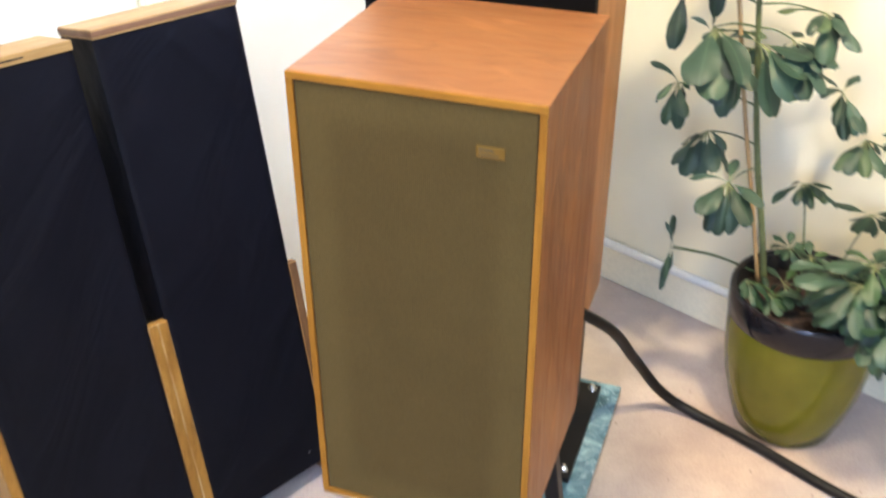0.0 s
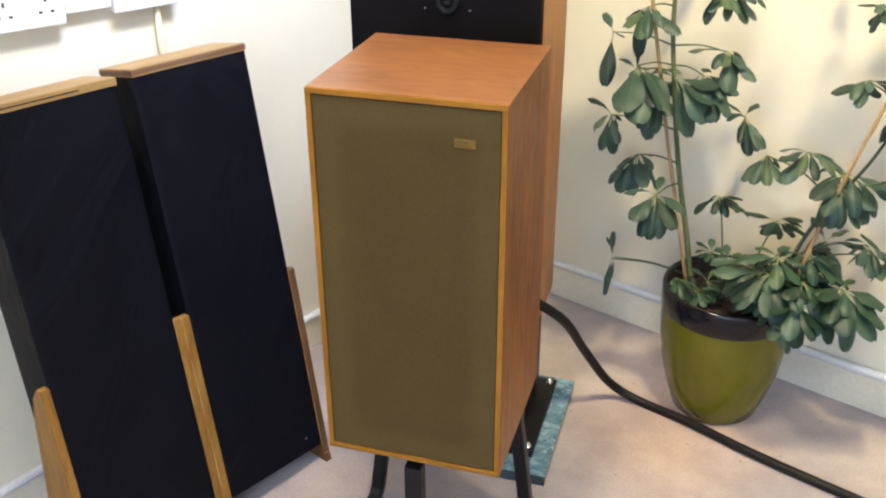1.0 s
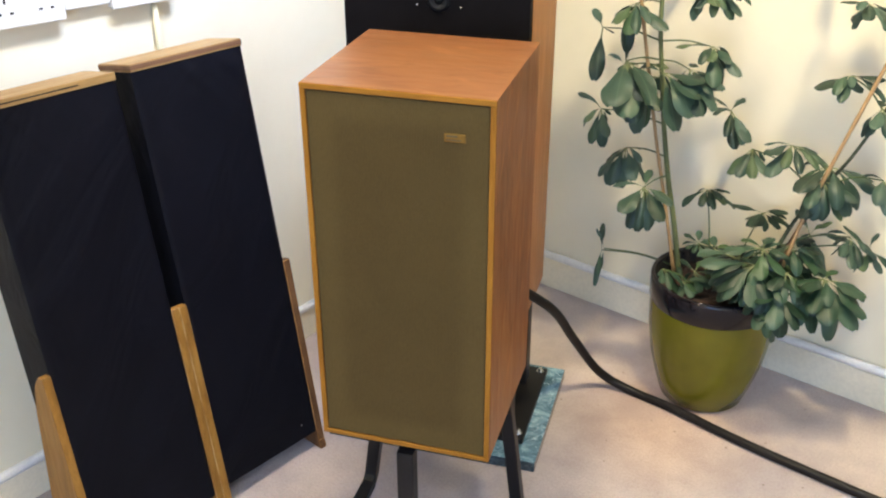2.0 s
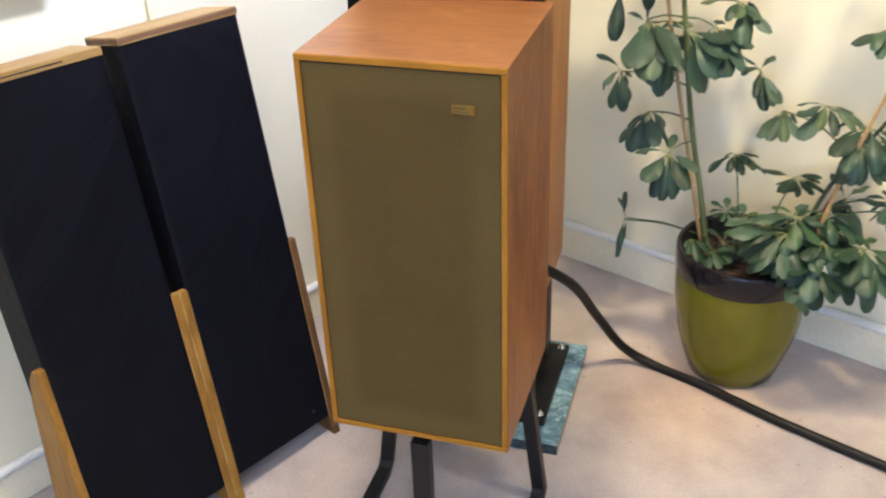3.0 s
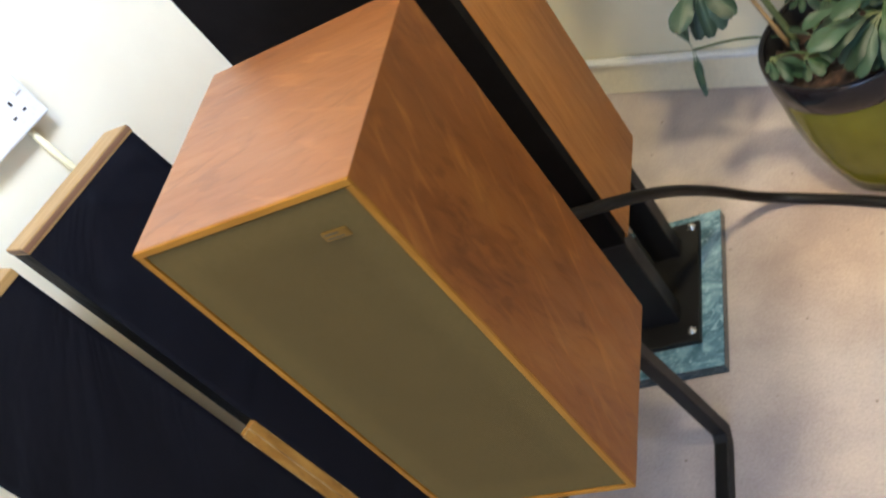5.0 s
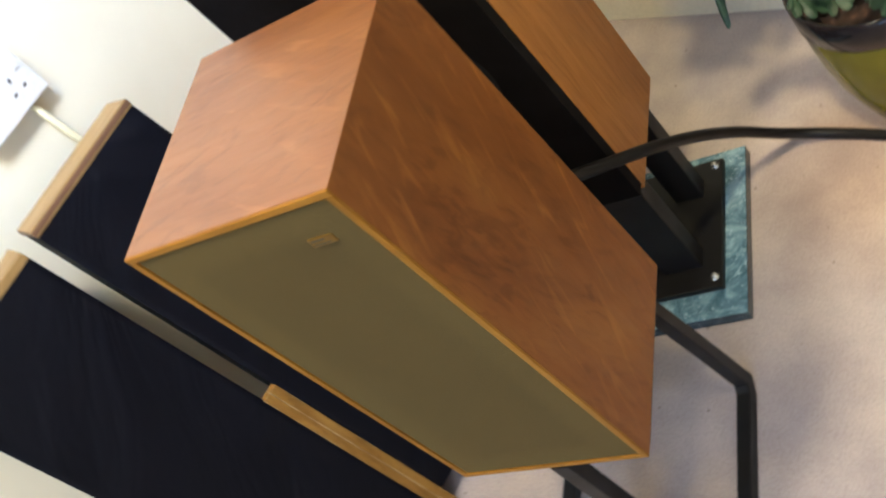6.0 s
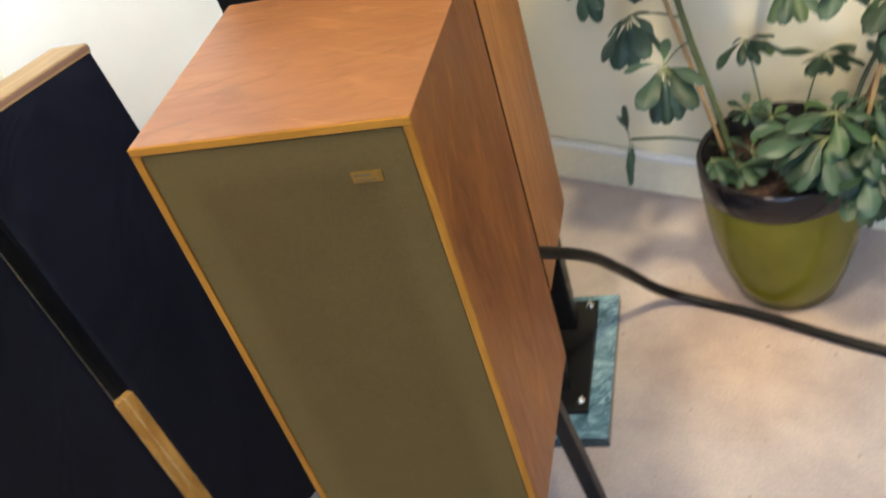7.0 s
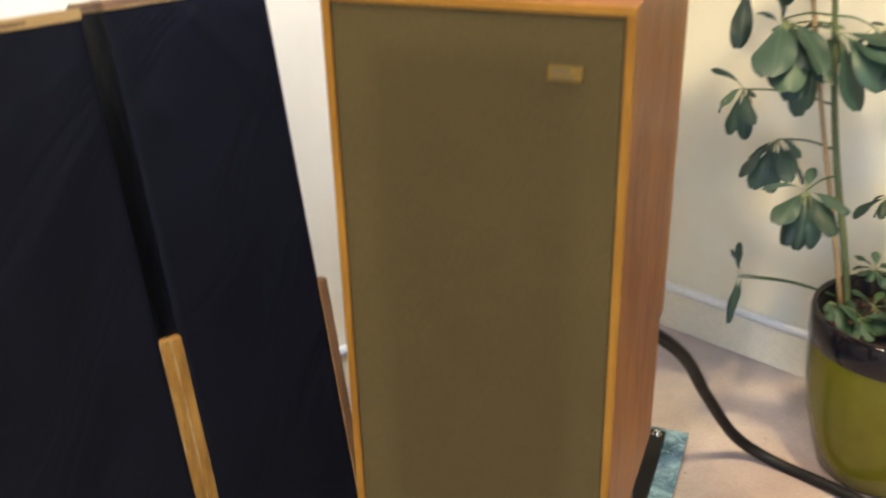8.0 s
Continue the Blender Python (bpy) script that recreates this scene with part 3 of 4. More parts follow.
def cloth_body(depth, v0, v1, low, seed):
    """The panel's box with cloth drawn over it: rounded edges, and puckers running down and aside from the stapled top."""
    bm = bmesh.new()
    nv, nz = 44, 96
    rows = []
    for i in range(nz + 1):
        z = low + (-0.0005 - low) * i / nz
        row = []
        for j in range(nv + 1):
            v = v0 + (v1 - v0) * j / nv
            near_top = max(0.0, 1 + z / 0.24) ** 1.4
            side = min(j, nv - j) / nv
            fold = noise.noise((v * 20 + z * 17 + seed * 40, z * 4, seed * 9 + 2.0))
            fold = max(0.0, fold) ** 1.4 * min(1.0, side * 10) * min(1.0, (nz - i) / 3)
            slack = noise.noise((v * 7 + seed * 5, z * 3 + 4.0, 1.3)) * min(1.0, side * 5)
            x = 0.020 * fold * near_top + 0.0012 * slack
            edge = max(0.0, 1 - min(v - v0, v1 - v) / 0.004)
            row.append(bm.verts.new((x - 0.003 * edge * edge, v, z)))
        rows.append(row)
    for a, b in zip(rows, rows[1:]):
        for j in range(nv):
            bm.faces.new([a[j], a[j + 1], b[j + 1], b[j]])
    rim = rows[0] + [r[-1] for r in rows[1:]] + rows[-1][-2::-1] + [r[0] for r in rows[-2:0:-1]]
    back = [bm.verts.new((-depth, p.co.y, p.co.z)) for p in rim]
    for k in range(len(rim)):
        n = (k + 1) % len(rim)
        bm.faces.new([rim[k], back[k], back[n], rim[n]])
    bm.faces.new(back)
    bmesh.ops.recalc_face_normals(bm, faces=list(bm.faces))
    for e in bm.edges:
        if len(e.link_faces) == 2 and e.calc_face_angle(0) > 0.9:
            e.smooth = False
    return bm


def panel_loudspeaker(v0, v1, depth, cap_mat, cap_label, groove, sink=0.0):
    """A black panel leaning back, with a wooden cap and two wooden wedge feet, in the room's axes."""
    ob = thing("panel_loudspeaker", "black cloth panel loudspeaker, " + cap_label + ", wooden feet, leaning back", "loudspeaker",
               ROOM @ pose(TOP_U, 0.1, TOP_Z - sink, 0, 0, YAW) @ pose(0, 0, 0, -ROLL) @ pose(-TOP_U, -0.1, -TOP_Z), "leaning panel loudspeakers")
    ft = 0.0164
    lean = pose(TOP_U, 0, TOP_Z) @ pose(0, 0, 0, 0, -LEAN_ANGLE, 0)
    low = -(TOP_Z - 0.0505) / math.cos(radians(LEAN_ANGLE))
    part("body", cloth_body(depth, v0 - 0.0015, v1 + 0.002, low, v0), CLOTH, ob, "black stretched cloth panel", True, lean)
    cap = part("cap", box((-depth - 0.003, v0 - 0.002, 0), (0.002, v1 + 0.002, 0.0145), 0.0015), cap_mat, ob, cap_label, m=lean)
    if not groove:
        part("dark_layer", box((-depth - 0.0036, v0 - 0.0027, 0.0035), (0.0027, v1 + 0.0027, 0.0120), 0.0008), CAP_LAYER, cap, "reddish brown layer of the cap")
    if groove:
        part("groove", box((-0.004, v0, 0.0058), (0.0024, v1 - 0.07, 0.0082)), DARK_GAP, cap)
    for s in (0, 1):
        a, b = (v0 - ft - 0.0005, v0 - 0.0005) if s == 0 else (v1 + 0.0005, v1 + ft + 0.0005)
        ztop, zb = (0.452 + sink if s or not groove else 0.440), 0.001 + sink + SIDEWAYS * (max(a, b) - 0.1)
        tri = [(front_u(ztop) + 0.001, ztop), (front_u(ztop) - 0.014, ztop - 0.002), (front_u(ztop) - 0.034, ztop - 0.03), (front_u(ztop) - 0.048, ztop - 0.09),
               (front_u(ztop) - 0.070, zb), (front_u(zb) + 0.004, zb), (front_u(zb + 0.02) + 0.001, zb + 0.02)]
        part("foot", prism(tri, 1, a, b, 0.0011, 1), [DARK_OAK if s and not groove else OAK, WORN_OAK], ob, "dark brown wooden wedge foot" if s and not groove else "golden wooden wedge foot")
    if not groove:
        part("bolt", lathe([(0, 0.0015), (0.0013, 0.0013), (0.0019, 0.0)], 12), CHROME, ob, smooth=True,
             m=pose(front_u(0.082), v1 - 0.036, 0.082, 0, 90 - LEAN_ANGLE, 0))
    return ob


panel_loudspeaker(0.0224, 0.2659, 0.103, RED_CAP, "reddish brown cap", False)
panel_loudspeaker(-0.2661, -0.0119, 0.101, OAK_CAP, "pale grooved cap", True, 0.006)


# ---- wall sockets ----
def socket_plate(name, v0, v1, z0, z1, deep, label, pins, tilt=3.0):
    """A plate on the west wall, a little out of level."""
    w, h = (v1 - v0) / 2, (z1 - z0) / 2
    ob = thing(name, label, "socket", ROOM @ pose(WALL_L, (v0 + v1) / 2, (z0 + z1) / 2) @ pose(0, 0, 0, -tilt))
    part("back_box", box((0.0005, -w + 0.002, -h + 0.002), (deep - 0.009, w - 0.002, h - 0.002), 0.002), WHITE_PLASTIC, ob)
    plate = part("face_plate", box((deep - 0.009, -w, -h), (deep, w, h), 0.003), WHITE_PLASTIC, ob)
    for cv, cz in pins:
        for dv, dz, hv, hz in ((0, 0.011, 0.0022, 0.0042), (-0.0112, -0.0105, 0.0034, 0.0021), (0.0112, -0.0105, 0.0034, 0.0021)):
            part("pin_hole", box((deep - 0.004, cv + dv - hv, cz + dz - hz), (deep + 0.0006, cv + dv + hv, cz + dz + hz)), SLOT, plate)
        part("rocker", box((deep - 0.002, cv + 0.018, h - 0.030), (deep + 0.003, cv + 0.028, h - 0.012), 0.001), WHITE_PLASTIC, plate)


socket_plate("double_socket", -0.129, 0.018, 0.970, 1.056, 0.022, "white plastic double wall socket", ((-0.042, -0.006), (0.036, -0.006)))
socket_plate("wall_socket", 0.117, 0.262, 0.960, 1.046, 0.022, "white plastic wall socket with a conduit below", ((-0.042, -0.003), (0.034, -0.003)))
link = thing("connection_box", "small white plastic box between the wall sockets", "socket", ROOM @ pose(WALL_L, 0.068, 1.014) @ pose(0, 0, 0, -3))
part("box", box((0.0005, -0.047, -0.036), (0.016, 0.048, 0.036), 0.003), WHITE_PLASTIC, link)
drop = thing("conduit", "thin cream plastic conduit running down from the socket", "conduit", ROOM, kind="structure")
part("pipe", tube([(WALL_L + 0.009, 0.215, 0.985), (WALL_L + 0.009, 0.216, 0.80), (WALL_L + 0.009, 0.216, SKIRT_W + 0.024)], 0.0062, 12), CREAM_PLASTIC, drop, smooth=True)


# ---- cable ----
cable_line = spline([(0.100, 0.310, 0.5600), (0.199, 0.385, 0.4810), (0.301, 0.529, 0.3380), (0.342, 0.656, 0.1830), (0.396, 0.729, 0.0570), (0.470, 0.736, 0.0120), (0.587, 0.687, 0.0110), (0.758, 0.599, 0.0110), (1.014, 0.489, 0.0110), (1.331, 0.362, 0.0110), (1.701, 0.255, 0.0110)], 12)
cable = thing("speaker_cable", "thick black speaker cable drooping down to the carpet", "cable", pose(0, 0, 0))
part("sheath", tube(cable_line, 0.0105, 12), BLACK_RUBBER, cable, smooth=True)


# ---- pot and plant ----
PX, PY = 0.640, 0.802
pot = thing("plant_pot", "olive green glazed pot with a dark pewter rim band", "pot", pose(PX, PY, 0.0005))
part("body", lathe([(0, 0), (0.092, 0.0), (0.099, 0.004), (0.116, 0.055), (0.132, 0.115), (0.141, 0.18), (0.1445, 0.235), (0.145, 0.262)], 64), GLAZE, pot, "olive green glaze", True)
part("rim", lathe([(0.145, 0.2615), (0.1475, 0.264), (0.1485, 0.295), (0.1485, 0.314), (0.1465, 0.3205), (0.142, 0.322), (0.138, 0.319), (0.136, 0.311), (0.136, 0.27)], 64), RIM, pot, "dark pewter glazed rim", True)
part("inside", lathe([(0.136, 0.315), (0.1355, 0.27), (0.133, 0.22), (0, 0.22)], 48), POT_INNER, pot, smooth=True)
soil = bmesh.new()
N = 26
grid = {}
for i in range(N + 1):
    for j in range(N + 1):
        x, y = (i / N * 2 - 1) * 0.1345, (j / N * 2 - 1) * 0.1345
        if x * x + y * y < 0.1345 ** 2:
            grid[i, j] = soil.verts.new((x, y, 0.282 + 0.012 * noise.noise((x * 25, y * 25, 3.1)) + 0.006 * noise.noise((x * 70, y * 70, 1.7))))
for (i, j), v in list(grid.items()):
    q = [grid.get(k) for k in ((i, j), (i + 1, j), (i + 1, j + 1), (i, j + 1))]
    if all(q):
        soil.faces.new(q)
part("soil", soil, SOIL, pot, "dry brown soil with bark chips")

plant = thing("umbrella_plant", "tall umbrella plant with drooping green leaf whorls", "plant", pose(0, 0, 0))
TRUNK_LINE = [(0.554, 0.837, 0.293), (0.528, 0.847, 0.423), (0.506, 0.851, 0.519), (0.484, 0.855, 0.639), (0.468, 0.851, 0.758), (0.454, 0.851, 0.870), (0.450, 0.853, 0.977), (0.447, 0.854, 1.068)]
STEM_LINE = [(0.742, 0.732, 0.383), (0.760, 0.746, 0.449), (0.789, 0.756, 0.517), (0.833, 0.759, 0.595), (0.871, 0.754, 0.665), (0.915, 0.747, 0.776), (0.942, 0.746, 0.860)]
part("trunk", tube(spline(TRUNK_LINE, 8), lambda s: 0.0064 - 0.0022 * s, 10), TRUNK, plant, "green woody trunk", True)
part("stem", tube(spline(STEM_LINE, 8), lambda s: 0.0048 - 0.002 * s, 10), DARK_STEM, plant, "dark green woody stem", True)
part("stem", tube(spline([(0.757, 0.720, 0.390), (0.771, 0.731, 0.438), (0.791, 0.744, 0.489), (0.806, 0.748, 0.516)], 8), lambda s: 0.0055 - 0.003 * s, 8), BROWN_STEM, plant, "brown woody stem", True)
for line in ([(0.542, 0.831, 0.298), (0.502, 0.842, 0.477), (0.466, 0.851, 0.631), (0.423, 0.864, 0.839), (0.390, 0.877, 1.003)],
             [(0.765, 0.711, 0.384), (0.798, 0.730, 0.530), (0.836, 0.736, 0.660), (0.899, 0.753, 0.862), (0.932, 0.761, 0.965)]):
    cane = thing("bamboo_cane", "thin pale bamboo cane stuck in the pot", "cane", pose(0, 0, 0), "plant canes")
    bm = tube(spline(line, 10), lambda s: 0.0041 + 0.0006 * (abs((s * 5) % 1 - 0.5) > 0.46), 10)
    part("rod", bm, CANE, cane, smooth=True)

RIGHT, TOWARDS, UP = Vector((0.957, 0.29, 0)), Vector((0.29, -0.957, 0)), Vector((0, 0, 1))


def leaf_mesh(width, lift, droop, arch, wob, mat):
    """A leaflet of unit length on its stalklet: it leaves the hub rising by lift, then bends down by droop; its sides arch down."""
    bm = bmesh.new()
    rows, cols = 14, 6
    vs, y, z = [], 0.0, 0.0
    for i in range(rows + 1):
        s = i / rows
        pitch = lift - droop * s ** 1.3
        if i:
            y, z = y + math.cos(pitch) / rows, z + math.sin(pitch) / rows
        if s < 0.17:
            half = 0.013
        elif s < 0.68:
            q = (s - 0.17) / 0.51
            half = 0.013 + (width - 0.013) * (q * q * (3 - 2 * q)) ** 0.72
        else:
            half = width * math.sqrt(max(0.03, 1 - ((s - 0.68) / 0.335) ** 2))
        row = []
        for j in range(cols + 1):
            c = j / cols * 2 - 1
            down = arch * half * c * c + wob * 0.03 * math.sin(10 * s + 3 * c) * c * min(1, half / width)
            notch = 0.018 * (1 - abs(c)) if i == rows else 0
            row.append(bm.verts.new((c * half + 0.03 * wob * s * s, y - notch + math.sin(pitch) * down, z - math.cos(pitch) * down)))
        vs.append(row)
    for a, b in zip(vs, vs[1:]):
        for j in range(cols):
            bm.faces.new([a[j], a[j + 1], b[j + 1], b[j]])
    return mesh_of("leaf", bm, mat, True)


SHAPES = [(0.150, 0.15, 0.7, 0.35, 1.0), (0.165, 0.10, 0.45, 0.50, -1.0), (0.135, 0.30, 1.1, 0.60, 0.6), (0.175, 0.05, 0.60, 0.25, 1.3), (0.145, 0.25, 1.3, 0.45, -0.8),
          (0.160, 0.0, 0.2, 0.15, -0.5), (0.140, 0.30, 0.8, -0.30, 0.9)]
LEAVES = [leaf_mesh(*shape, LEAF) for shape in SHAPES]
YOUNG_LEAVES = [leaf_mesh(*shape, YOUNG_LEAF) for shape in SHAPES]
rnd = random.Random(7)


def nearest(line, p, drop_by):
    """The place on a stem from which a stalk to p would grow."""
    pts = spline(line, 8)
    return min(pts, key=lambda q: abs(q.z - max(p.z - drop_by, pts[0].z + 0.02)) + 0.3 * (q - p).length)


def whorl(hub, length, broad, source, *ways):
    """A whorl of leaflets on its stalk; ways holds a bearing and a rise in degrees and a length in hundredths for each leaflet."""
    hub = Vector(hub)
    if source == "t":
        foot = nearest(TRUNK_LINE, hub, -0.01 if hub.z > 0.4 else 0.0)
    elif source == "s":
        foot = nearest(STEM_LINE, hub, 0.05)
    else:
        foot = Vector((PX + (hub.x - PX) * 0.35, PY + (hub.y - PY) * 0.35, 0.282))
    mid = foot.lerp(hub, 0.5) + Vector((0, 0, 0.004 + (0.03 if source == "t" else 0.08) * (hub - foot).length))
    stalk = part("leaf_stalk", tube(spline([foot, mid, hub], 7), lambda s: 0.0021 - 0.0007 * s, 6), STEM_GREEN, plant, smooth=True)
    leaflets = [(radians(az + rnd.uniform(-4, 4)), radians(el + rnd.uniform(-4, 4)), size / 100) for az, el, size in zip(ways[::3], ways[1::3], ways[2::3])]
    if len(leaflets) > 4:
        # those on the far side hang behind
        leaflets += [(radians(rnd.uniform(20, 160)), radians(rnd.uniform(-75, -35)), rnd.uniform(0.6, 0.85)) for k in range(2)]
    if source == "p" and hub.z > 0.33:
        # the clump over the pot is dense: smaller leaflets fill it in
        leaflets += [(radians(rnd.uniform(-180, 0)), radians(rnd.uniform(-60, 5)), rnd.uniform(0.5, 0.8)) for k in range(4)]
    for az, el, reach in leaflets:
        out = RIGHT * math.cos(az) - TOWARDS * math.sin(az)
        # the chord of the bent blade runs along the bearing; its face looks up and outward
        y = out * math.cos(el) + UP * math.sin(el)
        face = UP + out * rnd.uniform(0.2, 0.5) + RIGHT * rnd.uniform(-0.25, 0.25)
        z = (face - y * face.dot(y)).normalized()
        k = rnd.randrange(len(SHAPES))
        chord = SHAPES[k][1] - 0.43 * SHAPES[k][2]
        m = Matrix((y.cross(z), y, z)).transposed().to_4x4() @ Matrix.Rotation(-chord, 4, "X")
        leaf = new("leaf", (YOUNG_LEAVES if source == "p" else LEAVES)[k])
        leaf.parent = stalk
        size = length * reach * (1.16 if source == "s" else 1.05)
        leaf.matrix_local = Matrix.Translation(hub) @ m @ Matrix.Diagonal((size * broad * (1.25 if source == "p" else 1.06) * rnd.uniform(0.9, 1.1), size, size, 1))


whorl((0.394, 0.881, 0.911), 0.105, 0.95, "t", -130, -11, 86, -111, -24, 89, -97, -27, 88, -114, -60, 105, -69, -16, 74, -52, -17, 95, 37, -39, 61, 138, -31, 59)
whorl((0.318, 0.951, 0.835), 0.110, 0.85, "t", -107, -61, 109, 98, 19, 63, 53, -26, 55)
whorl((0.387, 0.862, 0.790), 0.150, 1.15, "t", -68, -60, 110, -87, -44, 100, -107, -28, 93, -98, -33, 100, -80, -23, 80, 16, -57, 76, -72, -27, 93)
whorl((0.416, 0.867, 0.748), 0.105, 1.10, "t", -106, -40, 100, -73, -61, 104, -93, -62, 103, -70, -26, 92, -117, -14, 77)
whorl((0.382, 0.886, 0.770), 0.075, 0.80, "t", 124, 20, 75, 88, 35, 84, 39, -11, 66, -120, 2, 64)
whorl((0.470, 0.828, 0.780), 0.125, 1.25, "t", -55, -14, 86, -70, -55, 100, -64, -36, 100, 132, -11, 59, 78, -1, 55, -46, 3, 76)
whorl((0.569, 0.847, 0.838), 0.090, 1.00, "t", -127, -11, 82, -109, -10, 67, -58, -23, 99, -72, -13, 70, 154, -6, 90, -103, -43, 100, -80, -62, 100, 36, -25, 63)
whorl((0.522, 0.850, 0.786), 0.115, 1.10, "t", -79, -36, 100, -60, -29, 100, -99, -23, 80, -67, -16, 77, -49, -8, 85, 61, -7, 55)
whorl((0.621, 0.868, 0.695), 0.085, 0.90, "t", 49, 15, 76, 121, 13, 66, -141, 11, 78, -112, -26, 94, -91, -47, 100, -72, -29, 100, -78, -38, 100)
whorl((0.329, 0.946, 0.643), 0.080, 0.90, "t", 139, 18, 93, -134, -11, 92, -119, -59, 105, -93, -62, 118, -82, -32, 99, 46, -30, 57)
whorl((0.399, 0.901, 0.571), 0.088, 0.95, "t", -153, -42, 104, -132, -55, 108, -111, -61, 104, -84, -37, 100, -66, -13, 74, -37, -47, 100, 40, -19, 62)
whorl((0.457, 0.790, 0.525), 0.096, 1.00, "t", 151, -9, 80, -128, -19, 97, -132, -55, 100, -108, -61, 107, -76, -62, 107, -69, -30, 100, -46, -6, 86, 67, 16, 64)
whorl((0.594, 0.934, 0.473), 0.068, 0.90, "p", -163, -29, 104, -123, -18, 88, -80, -26, 86, -57, -16, 86, -16, -27, 112, 119, -25, 55)
whorl((0.723, 0.902, 0.445), 0.074, 1.00, "p", 148, 8, 95, -127, -12, 84, -115, -9, 69, -34, 19, 81, -41, -10, 100, -65, -17, 80)
whorl((0.677, 0.856, 0.616), 0.070, 1.00, "s", -147, -31, 100, -125, -35, 100, -100, -32, 100, -78, -28, 92, 24, -44, 70)
whorl((0.755, 0.818, 0.648), 0.092, 1.00, "s", -142, 3, 87, -131, -22, 100, -114, -15, 75, -86, -23, 79, -60, -15, 81, -42, -19, 100, 25, -23, 75, 134, -11, 61)
whorl((0.835, 0.769, 0.628), 0.098, 1.00, "s", -141, -17, 100, -141, -50, 111, -124, -58, 104, -94, -32, 98, -70, -46, 100, -43, -41, 100, -35, -15, 100, 14, -17, 100, 132, -12, 59)
whorl((0.821, 0.742, 0.607), 0.080, 0.90, "s", -129, -19, 99, -126, -57, 102, -93, -60, 100, -64, -43, 100, -51, -15, 92)
whorl((0.841, 0.799, 0.814), 0.082, 0.95, "s", -152, -3, 100, -133, -12, 94, -119, -21, 90, -45, 4, 77, -47, -16, 100, 53, -10, 57, -105, -3, 60)
whorl((0.846, 0.786, 0.964), 0.085, 1.00, "s", -126, 4, 67, -104, -16, 72, -79, -23, 81, -65, -25, 96, 29, -28, 69, 128, -6, 60)
whorl((0.540, 0.859, 0.956), 0.100, 1.00, "t", -120, 4, 62, -84, -14, 68, -69, -16, 75, -45, -5, 87, 105, 8, 58, 41, -4, 67)
whorl((0.822, 0.807, 0.451), 0.085, 0.80, "s", 105, 26, 72, 37, 4, 78, -14, -4, 100, -132, 0, 75, -81, -43, 100, -53, -56, 106, -115, -25, 93)
whorl((0.935, 0.728, 0.469), 0.075, 0.70, "s", 124, 25, 83, 52, 16, 73, -120, -16, 81, -57, -20, 94, -80, -19, 75, -103, -2, 59)
whorl((0.856, 0.679, 0.410), 0.118, 1.00, "p", -139, 7, 78, -122, -16, 83, -101, -29, 94, -78, -62, 111, -65, -29, 100, -55, -20, 96, -51, -3, 76, 124, -6, 58, 56, -3, 58)
whorl((0.713, 0.674, 0.427), 0.092, 0.90, "p", -179, -2, 125, -173, -13, 111, -166, -25, 104, 5, -29, 95, 52, -32, 87, 80, -37, 92, 125, -42, 98, 177, -27, 102, -157, -32, 108, -110, -35, 103, -79, -35, 101, -34, -15, 108)
whorl((0.673, 0.728, 0.411), 0.082, 0.85, "p", 166, -5, 100, -144, -1, 97, 24, -36, 109, 74, -42, 96, 121, -28, 110, 168, -19, 89, -161, -43, 97, -107, -24, 99, -67, -26, 101, -18, -41, 103)
whorl((0.740, 0.651, 0.396), 0.088, 0.90, "p", 24, -62, 112, 63, -43, 108, 114, -63, 100, 154, -44, 107, -164, -46, 87, -113, -66, 87, -69, -49, 89, -34, -60, 109)
whorl((0.694, 0.692, 0.386), 0.080, 0.90, "p", -9, -51, 86, 56, -43, 109, 112, -48, 112, 150, -36, 101, -164, -40, 96, -101, -38, 86, -44, -43, 111)
whorl((0.739, 0.652, 0.350), 0.080, 0.90, "p", -115, -24, 91, -89, -36, 100, -56, -58, 106, -110, -9, 67, -44, -35, 100)
whorl((0.778, 0.673, 0.418), 0.090, 0.95, "p", 13, -35, 97, 45, -42, 101, 86, -41, 110, 125, -36, 104, 160, -32, 111, -155, -39, 85, -117, -40, 86, -73, -42, 87, -32, -37, 103)
whorl((0.768, 0.645, 0.380), 0.085, 1.00, "p", -114, -34, 100, -93, -62, 104, -73, -32, 100, -55, -17, 91)
whorl((0.803, 0.750, 0.415), 0.082, 0.90, "p", 27, -36, 105, 65, -18, 103, 129, -23, 97, 167, -25, 95, -154, -26, 101, -109, -27, 106, -69, -32, 105, -19, -22, 107)
whorl((0.825, 0.665, 0.392), 0.085, 0.95, "p", 7, -41, 97, 61, -39, 94, 99, -59, 97, 154, -41, 94, -165, -61, 97, -128, -39, 99, -84, -59, 108, -39, -44, 107)
whorl((0.723, 0.696, 0.455), 0.078, 0.90, "p", 23, -23, 94, 58, -8, 106, 105, -10, 96, 153, -11, 110, -167, 0, 110, -107, -28, 97, -61, -26, 91, -20, -23, 103)
whorl((0.781, 0.726, 0.454), 0.078, 0.90, "p", 0, -12, 94, 40, -6, 101, 86, -27, 86, 143, -23, 110, -172, -29, 101, -145, -25, 90, -94, -23, 99, -47, -30, 102)
whorl((0.751, 0.739, 0.421), 0.075, 0.90, "p", 37, -15, 108, 91, -30, 94, 137, -23, 107, -172, -30, 110, -108, -31, 85, -60, -32, 86, -16, -16, 99)
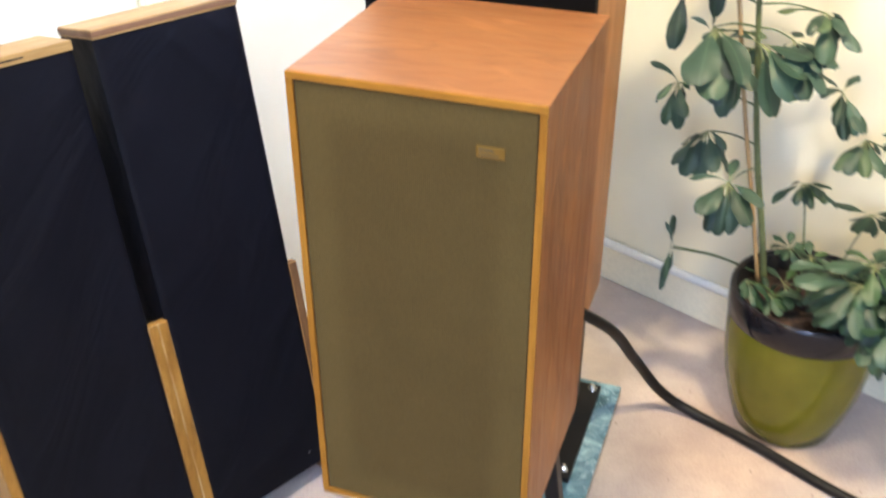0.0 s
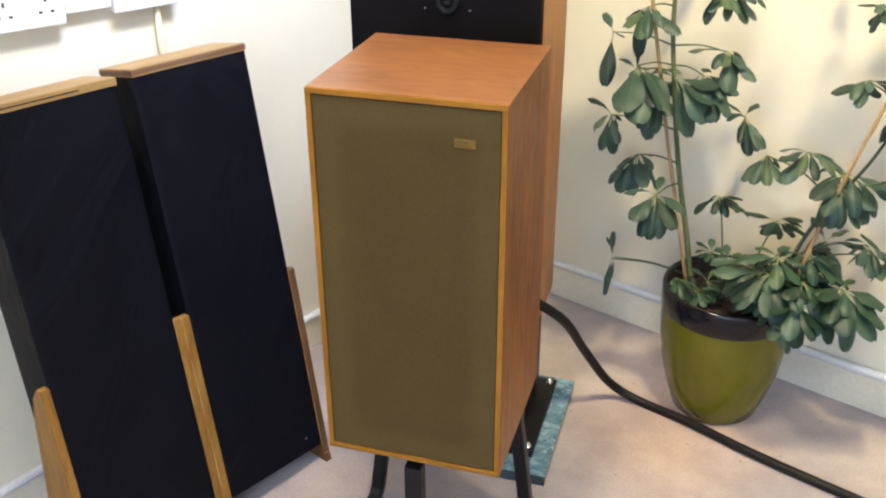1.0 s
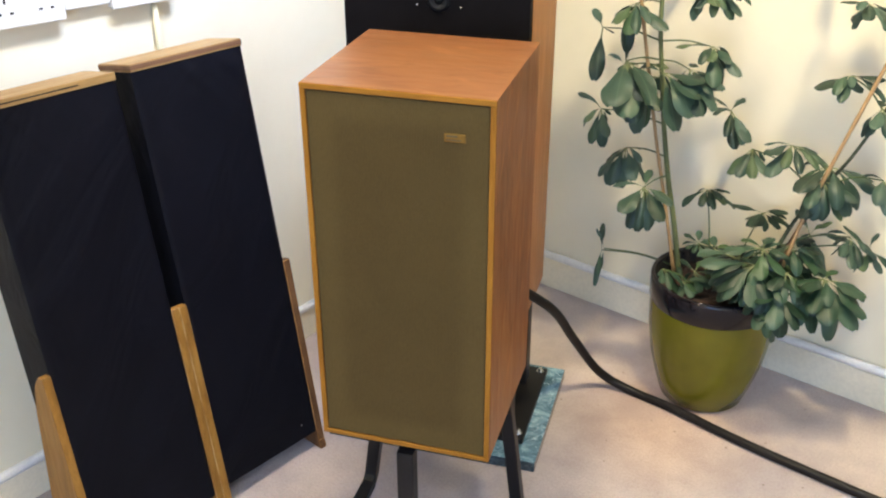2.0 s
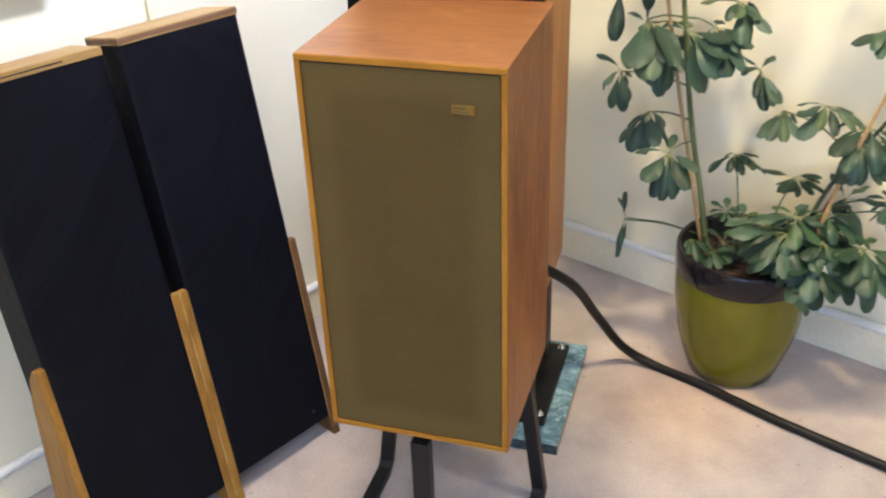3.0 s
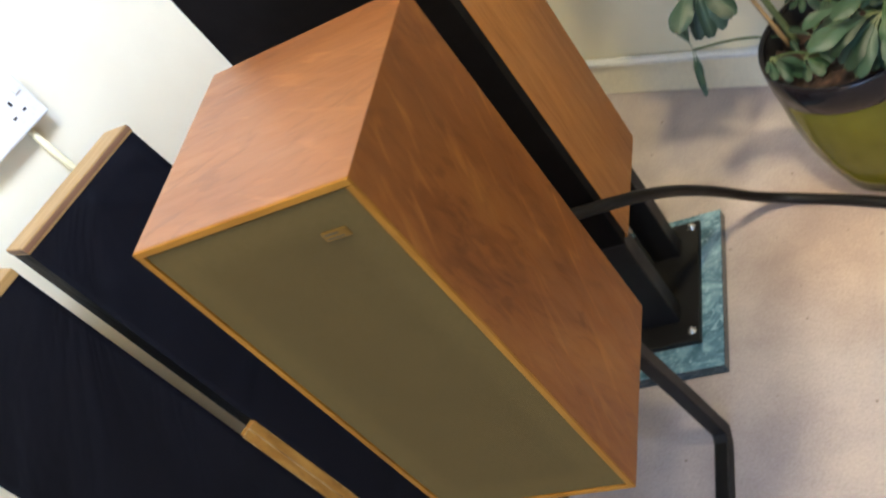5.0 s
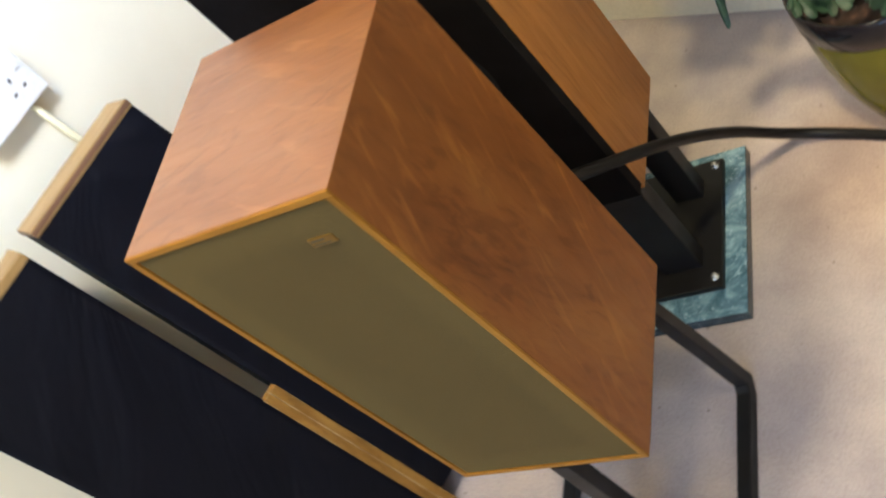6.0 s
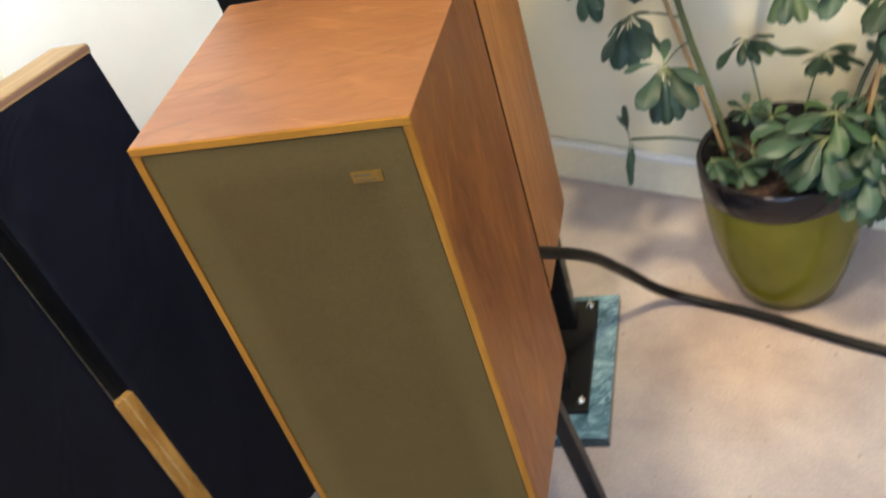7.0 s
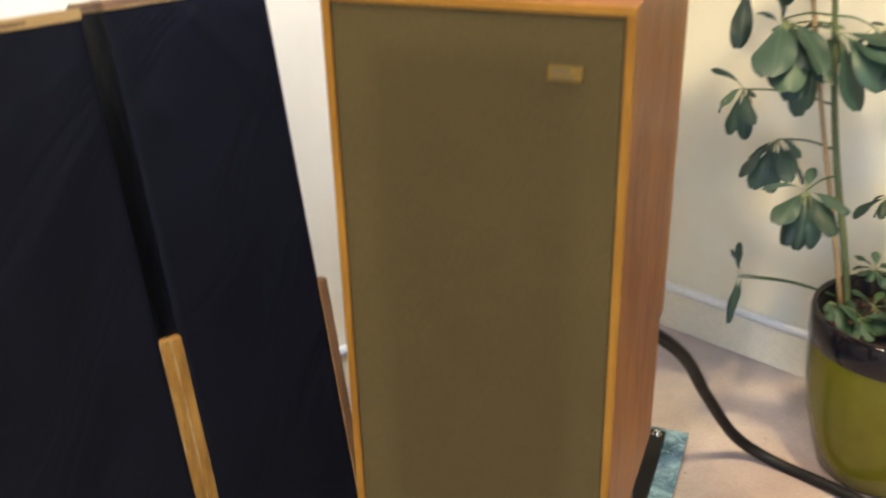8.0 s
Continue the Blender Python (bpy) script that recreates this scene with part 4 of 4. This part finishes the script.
whorl((0.590, 0.871, 0.361), 0.046, 1.00, "p", 138, 17, 90, 84, 33, 81, 29, 0, 88, -39, -4, 97, -118, -14, 77, -73, -26, 89, 156, -12, 86)
whorl((0.629, 0.822, 0.374), 0.052, 1.00, "p", 140, 8, 80, 85, 30, 75, 34, 1, 81, -41, 1, 86, -107, -14, 70, -74, -19, 77)
whorl((0.520, 0.759, 0.342), 0.058, 0.80, "p", -37, -49, 110, -78, -30, 96, -31, -28, 100)
whorl((0.566, 0.772, 0.309), 0.058, 0.90, "p", -29, 17, 91, -66, -20, 83, -108, -19, 77, -52, -9, 81, 99, 27, 71)
whorl((0.590, 0.795, 0.325), 0.060, 0.90, "p", -33, 13, 88, -55, -17, 91, -89, -28, 89, 129, 19, 78, 57, 20, 74)
whorl((0.358, 0.939, 0.276), 0.072, 0.55, "t", 87, 43, 100, -109, -44, 100, -122, -58, 125)
whorl((0.364, 0.931, 0.285), 0.055, 0.50, "t", 107, 44, 100, -108, -61, 102)
whorl((0.928, 0.698, 0.639), 0.090, 1.00, "s", -117, -17, 81, -101, -27, 90, -83, -30, 95, -57, -8, 74, 114, -7, 55)
whorl((0.899, 0.710, 0.781), 0.080, 1.00, "s", -119, -14, 78, -96, -28, 89, -75, -29, 96, -51, -13, 89, 64, 3, 57)
whorl((0.895, 0.733, 0.490), 0.075, 0.90, "s", -127, -10, 80, -104, -27, 91, -81, -30, 95, -55, -15, 86, 132, -3, 63)
whorl((0.568, 0.863, 0.960), 0.075, 0.95, "t", -150, -20, 100, -110, -35, 100, -80, -40, 100, -60, -35, 100, -30, -20, 100)
whorl((0.367, 0.893, 1.050), 0.110, 0.95, "t", -150, -20, 100, -125, -35, 100, -100, -40, 100, -75, -40, 100, -50, -30, 100, 20, -20, 100, 150, -15, 100)
whorl((0.475, 0.881, 1.090), 0.105, 0.95, "t", -150, -20, 100, -110, -40, 100, -80, -40, 100, -60, -35, 100, -30, -20, 100, 60, -15, 100)
whorl((0.792, 0.792, 1.088), 0.090, 0.95, "s", -150, -20, 100, -110, -40, 100, -80, -40, 100, -60, -30, 100, -30, -20, 100, 90, -15, 100)
